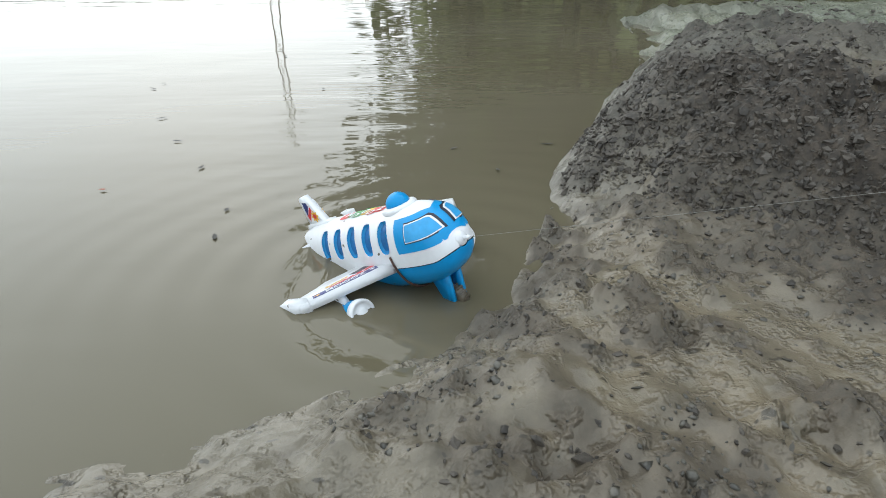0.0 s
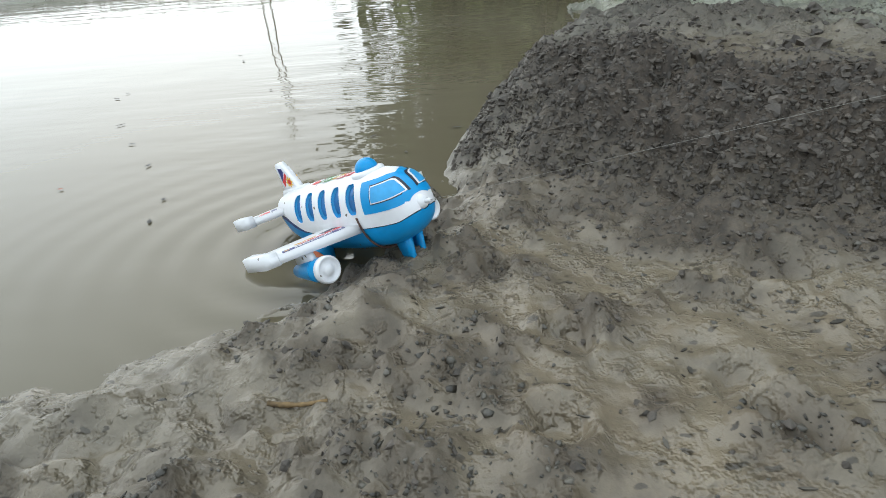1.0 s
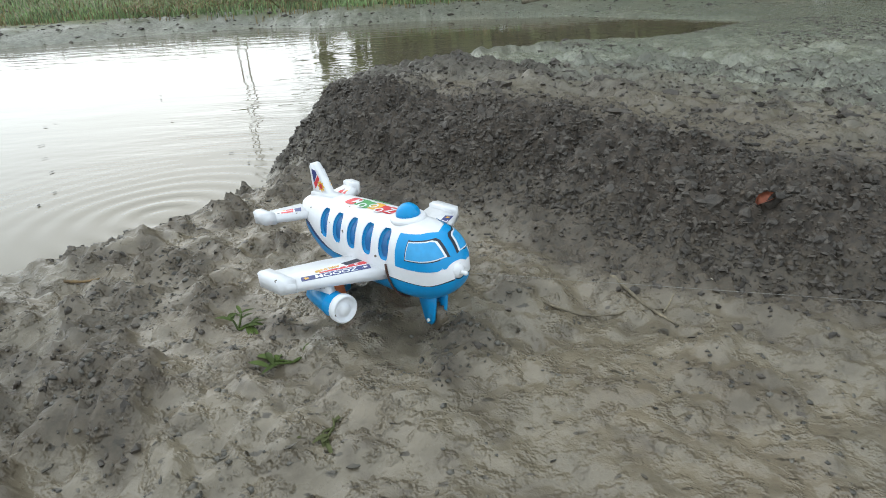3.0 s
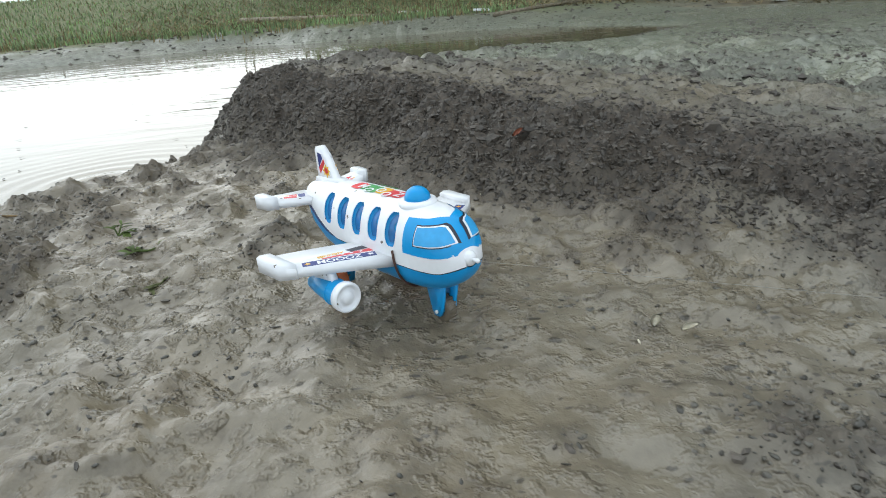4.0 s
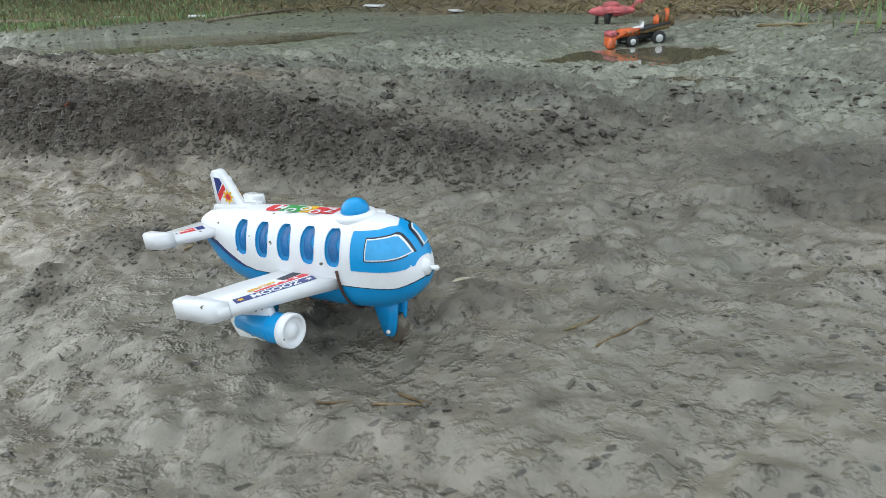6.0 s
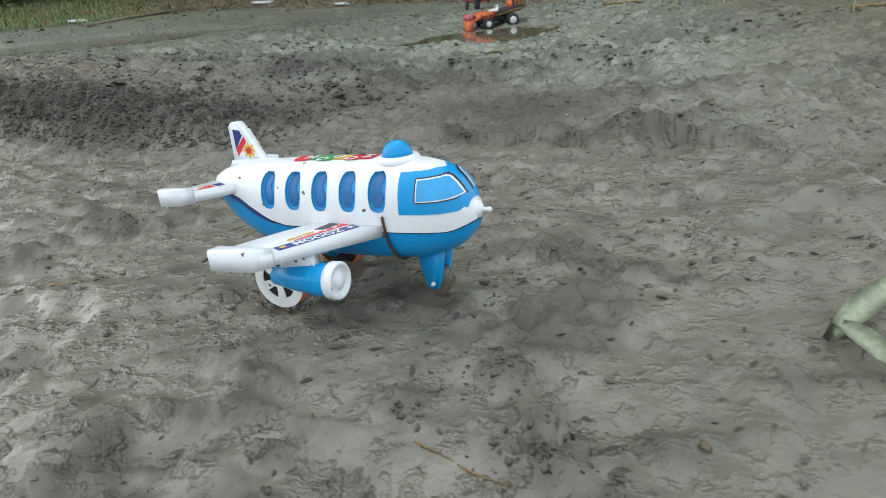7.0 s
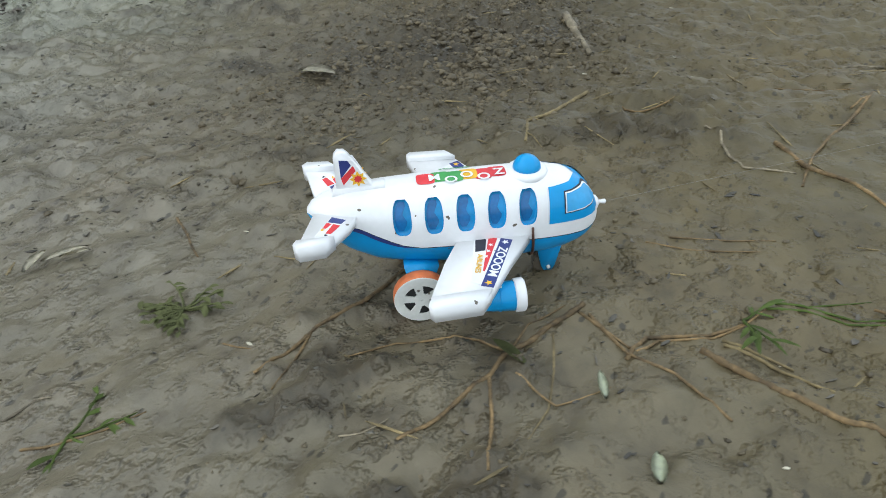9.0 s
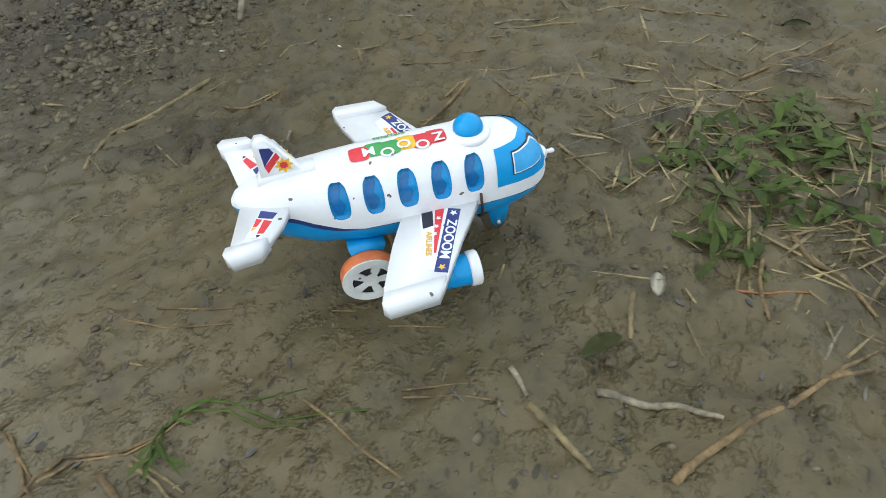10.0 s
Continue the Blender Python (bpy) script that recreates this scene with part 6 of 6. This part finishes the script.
drift([(-1.72, 6.5), (-1.2, 6.1), (-0.8, 5.85), (-0.3, 5.6)], 0.03, GREYWOOD, "long grey driftwood pole on the far bank")
drift([(0.55, 4.85), (0.95, 5.1), (1.4, 5.5)], 0.016, GREYWOOD, "pale thin stick on the far bank")
drift([(1.5, 5.3), (1.8, 5.6)], 0.014, GREYWOOD, "short pale stick on straw")
drift([(3.2, 2.66), (3.3, 2.5), (3.5, 2.4), (3.9, 2.2)], 0.014, GREYWOOD, "pale bent branch on straw")
drift([(3.45, 2.45), (3.6, 2.7), (3.7, 2.95)], 0.010, GREYWOOD, "pale side branch on straw")
drift([(2.9, 1.9), (3.2, 1.5), (3.4, 1.1)], 0.007, STRAW, "straw-coloured stalk on mud")
drift([(2.7, 0.5), (3.1, 0.35)], 0.008, STRAW, "straw-coloured stalk on mud")
for k, (px, py, tn) in enumerate([(0.5, 5.2, 20), (1.9, 5.0, -15), (-0.1, 5.9, 5), (2.4, 4.4, 40)]):
    bm = prism([(-0.09, -0.03, 0), (0.07, -0.04, 0), (0.1, 0.03, 0.004), (-0.06, 0.045, 0)], (0, 0, 0.012))
    bm.transform(pose(px, py, height(px, py) + 0.01, 6, 4, tn))
    tagged(part("litter_scrap", bevelled(bm, 0.004, 1), WHITE), "crumpled white scrap on the far bank", "litter")
bm = bevelled(prism([(-0.045, -0.02, 0), (0.045, -0.02, 0), (0.05, 0.02, 0), (-0.04, 0.022, 0)], (0, 0, 0.03)), 0.006, 2)
bm.transform(pose(2.95, -0.25, height(2.95, -0.25) - 0.003, 0, 0, -25))
tagged(part("brick_piece", bm, CLOD), "dark muddy brick piece on straw", "brick")


def tree(x, y, tall, spread, seed):
    """A broad tree: tapered trunk, limbs, and a ragged crown of many leaf sprays."""
    r = random.Random(seed)
    root = tagged(new("tree"), "broad dark-green tree behind the pond", "tree", group="trees round the pond")
    root.location = (x, y, height(x, y))
    trunk = part("trunk", tube([(0, 0, -0.2), (0.08, 0.05, tall * 0.2), (-0.05, 0.1, tall * 0.45), (0.1, 0, tall * 0.75)], [0.2, 0.16, 0.12, 0.05], 10), TRUNK, root)
    tips = []
    for k in range(11):
        a, z0 = k * 2.4 + r.uniform(-0.4, 0.4), tall * r.uniform(0.12, 0.6)
        ln = spread * r.uniform(0.6, 1.0)
        e = Vector((math.cos(a) * ln, math.sin(a) * ln, z0 + ln * r.uniform(0.3, 0.9)))
        m = Vector((math.cos(a) * ln * 0.5, math.sin(a) * ln * 0.5, z0 + ln * 0.2))
        part("limb", tube([(0, 0, z0), m, e], [0.07, 0.045, 0.015], 7), TRUNK, trunk)
        tips += [e, m.lerp(e, 0.5), m]
    tips += [Vector((0, 0, tall * f)) for f in (0.6, 0.75, 0.88)]
    verts, faces, made = [], [], 0
    g = np.random.default_rng(seed)
    for t in tips:
        n = 330
        c = np.array(t) + g.normal(0, 1, (n, 3)) * (spread * 0.2, spread * 0.2, spread * 0.16)
        for p in c:
            u, v = g.normal(0, 1, 3), g.normal(0, 1, 3)
            u, v = u / np.linalg.norm(u) * 0.16, v / np.linalg.norm(v) * 0.11
            verts.append(np.array([p - u, p + v, p + u, p - v])), faces.append(np.array([(0, 1, 2, 3)]) + made)
            made += 4
    me = bpy.data.meshes.new("crown")
    vv, ff = np.concatenate(verts), np.concatenate(faces)
    me.from_pydata(vv.tolist(), [], ff.tolist())
    me.materials.append(CROWN)
    crown = new("crown", me)
    crown.parent = root
    return root


def bush(x, y, tall, spread, seed):
    """A dense shrub: a few stems and a ragged mass of leaf sprays down to the ground."""
    g = np.random.default_rng(seed)
    root = tagged(new("bush"), "dense olive-green shrub under the trees", "bush", group="shrubs round the pond")
    root.location = (x, y, height(x, y))
    for k in range(4):
        a = k * 1.6
        part("stem", tube([(0, 0, -0.1), (0.3 * math.cos(a), 0.3 * math.sin(a), tall * 0.4), (0.6 * math.cos(a), 0.6 * math.sin(a), tall * 0.8)], [0.04, 0.03, 0.01], 6), TRUNK, root)
    n = 2600
    p = g.normal(0, 1, (n, 3)) * (spread * 0.42, spread * 0.42, tall * 0.28) + (0, 0, tall * 0.42)
    p[:, 2] = np.abs(p[:, 2])
    u, v = g.normal(0, 1, (n, 3)), g.normal(0, 1, (n, 3))
    u, v = u / np.linalg.norm(u, axis=1)[:, None] * 0.17, v / np.linalg.norm(v, axis=1)[:, None] * 0.12
    vv = np.stack([p - u, p + v, p + u, p - v], 1).reshape(-1, 3)
    me = bpy.data.meshes.new("foliage")
    me.from_pydata(vv.tolist(), [], np.arange(4 * n).reshape(-1, 4).tolist())
    me.materials.append(CROWN)
    ob = new("foliage", me)
    ob.parent = root
    return root


for k, a in enumerate((-2, 5, 12, 20, 30, 40, 50, 60)):
    bush(0.5 + 9.0 * math.sin(radians(a)), 0.2 + 9.0 * math.cos(radians(a)), 3.2 + 0.5 * math.sin(k * 2.3), 1.5, 300 + k)
for k, (tx, ty, th, sp) in enumerate([(0.8, 9.3, 11.0, 2.9), (3.2, 9.6, 9.0, 2.5), (5.0, 9.4, 9.5, 2.6), (7.8, 8.0, 9.0, 2.6), (9.6, 5.2, 9.5, 2.6), (3.6, 12.5, 11.0, 2.8), (7.2, 11.5, 11.0, 2.8)]):
    tree(tx, ty, th, sp, 100 + k)


# ---- what moves ----
def motions():
    walk(TOY, [(t, pose(*row) @ Matrix.Translation((0.003, 0, 0))) for t, *row in TOY_WAY])
    times = [r[0] for r in TOY_WAY]
    run = [0.0]
    for a, b in zip(TOY_WAY, TOY_WAY[1:]):
        run.append(run[-1] + math.dist(a[1:4], b[1:4]))
    ticks = [k / FPS for k in range(0, 301)]
    for wheel, place, radius in WHEELS:
        walk(wheel, [(t, pose(*place, 0, math.degrees(np.interp(t, times, run) / radius), 0)) for t in ticks])
    # the thread runs from the nose to a place ahead of the toy
    rows = []
    for t, *row in TOY_WAY:
        nose = pose(*row) @ Vector((0.115, 0, 0.0690))
        rows.append((t, Matrix.Translation(nose) @ pose(0, 0, 0, 0, -float(np.interp(t, [0, 1, 1.5, 2.5, 4, 7, 10], [23, 23, 20.5, 15, 10, 4, 6])), float(np.interp(t, [0, 2, 7, 10], [-42, -43, -50, -50])))))
    walk(THREAD, rows)


motions()
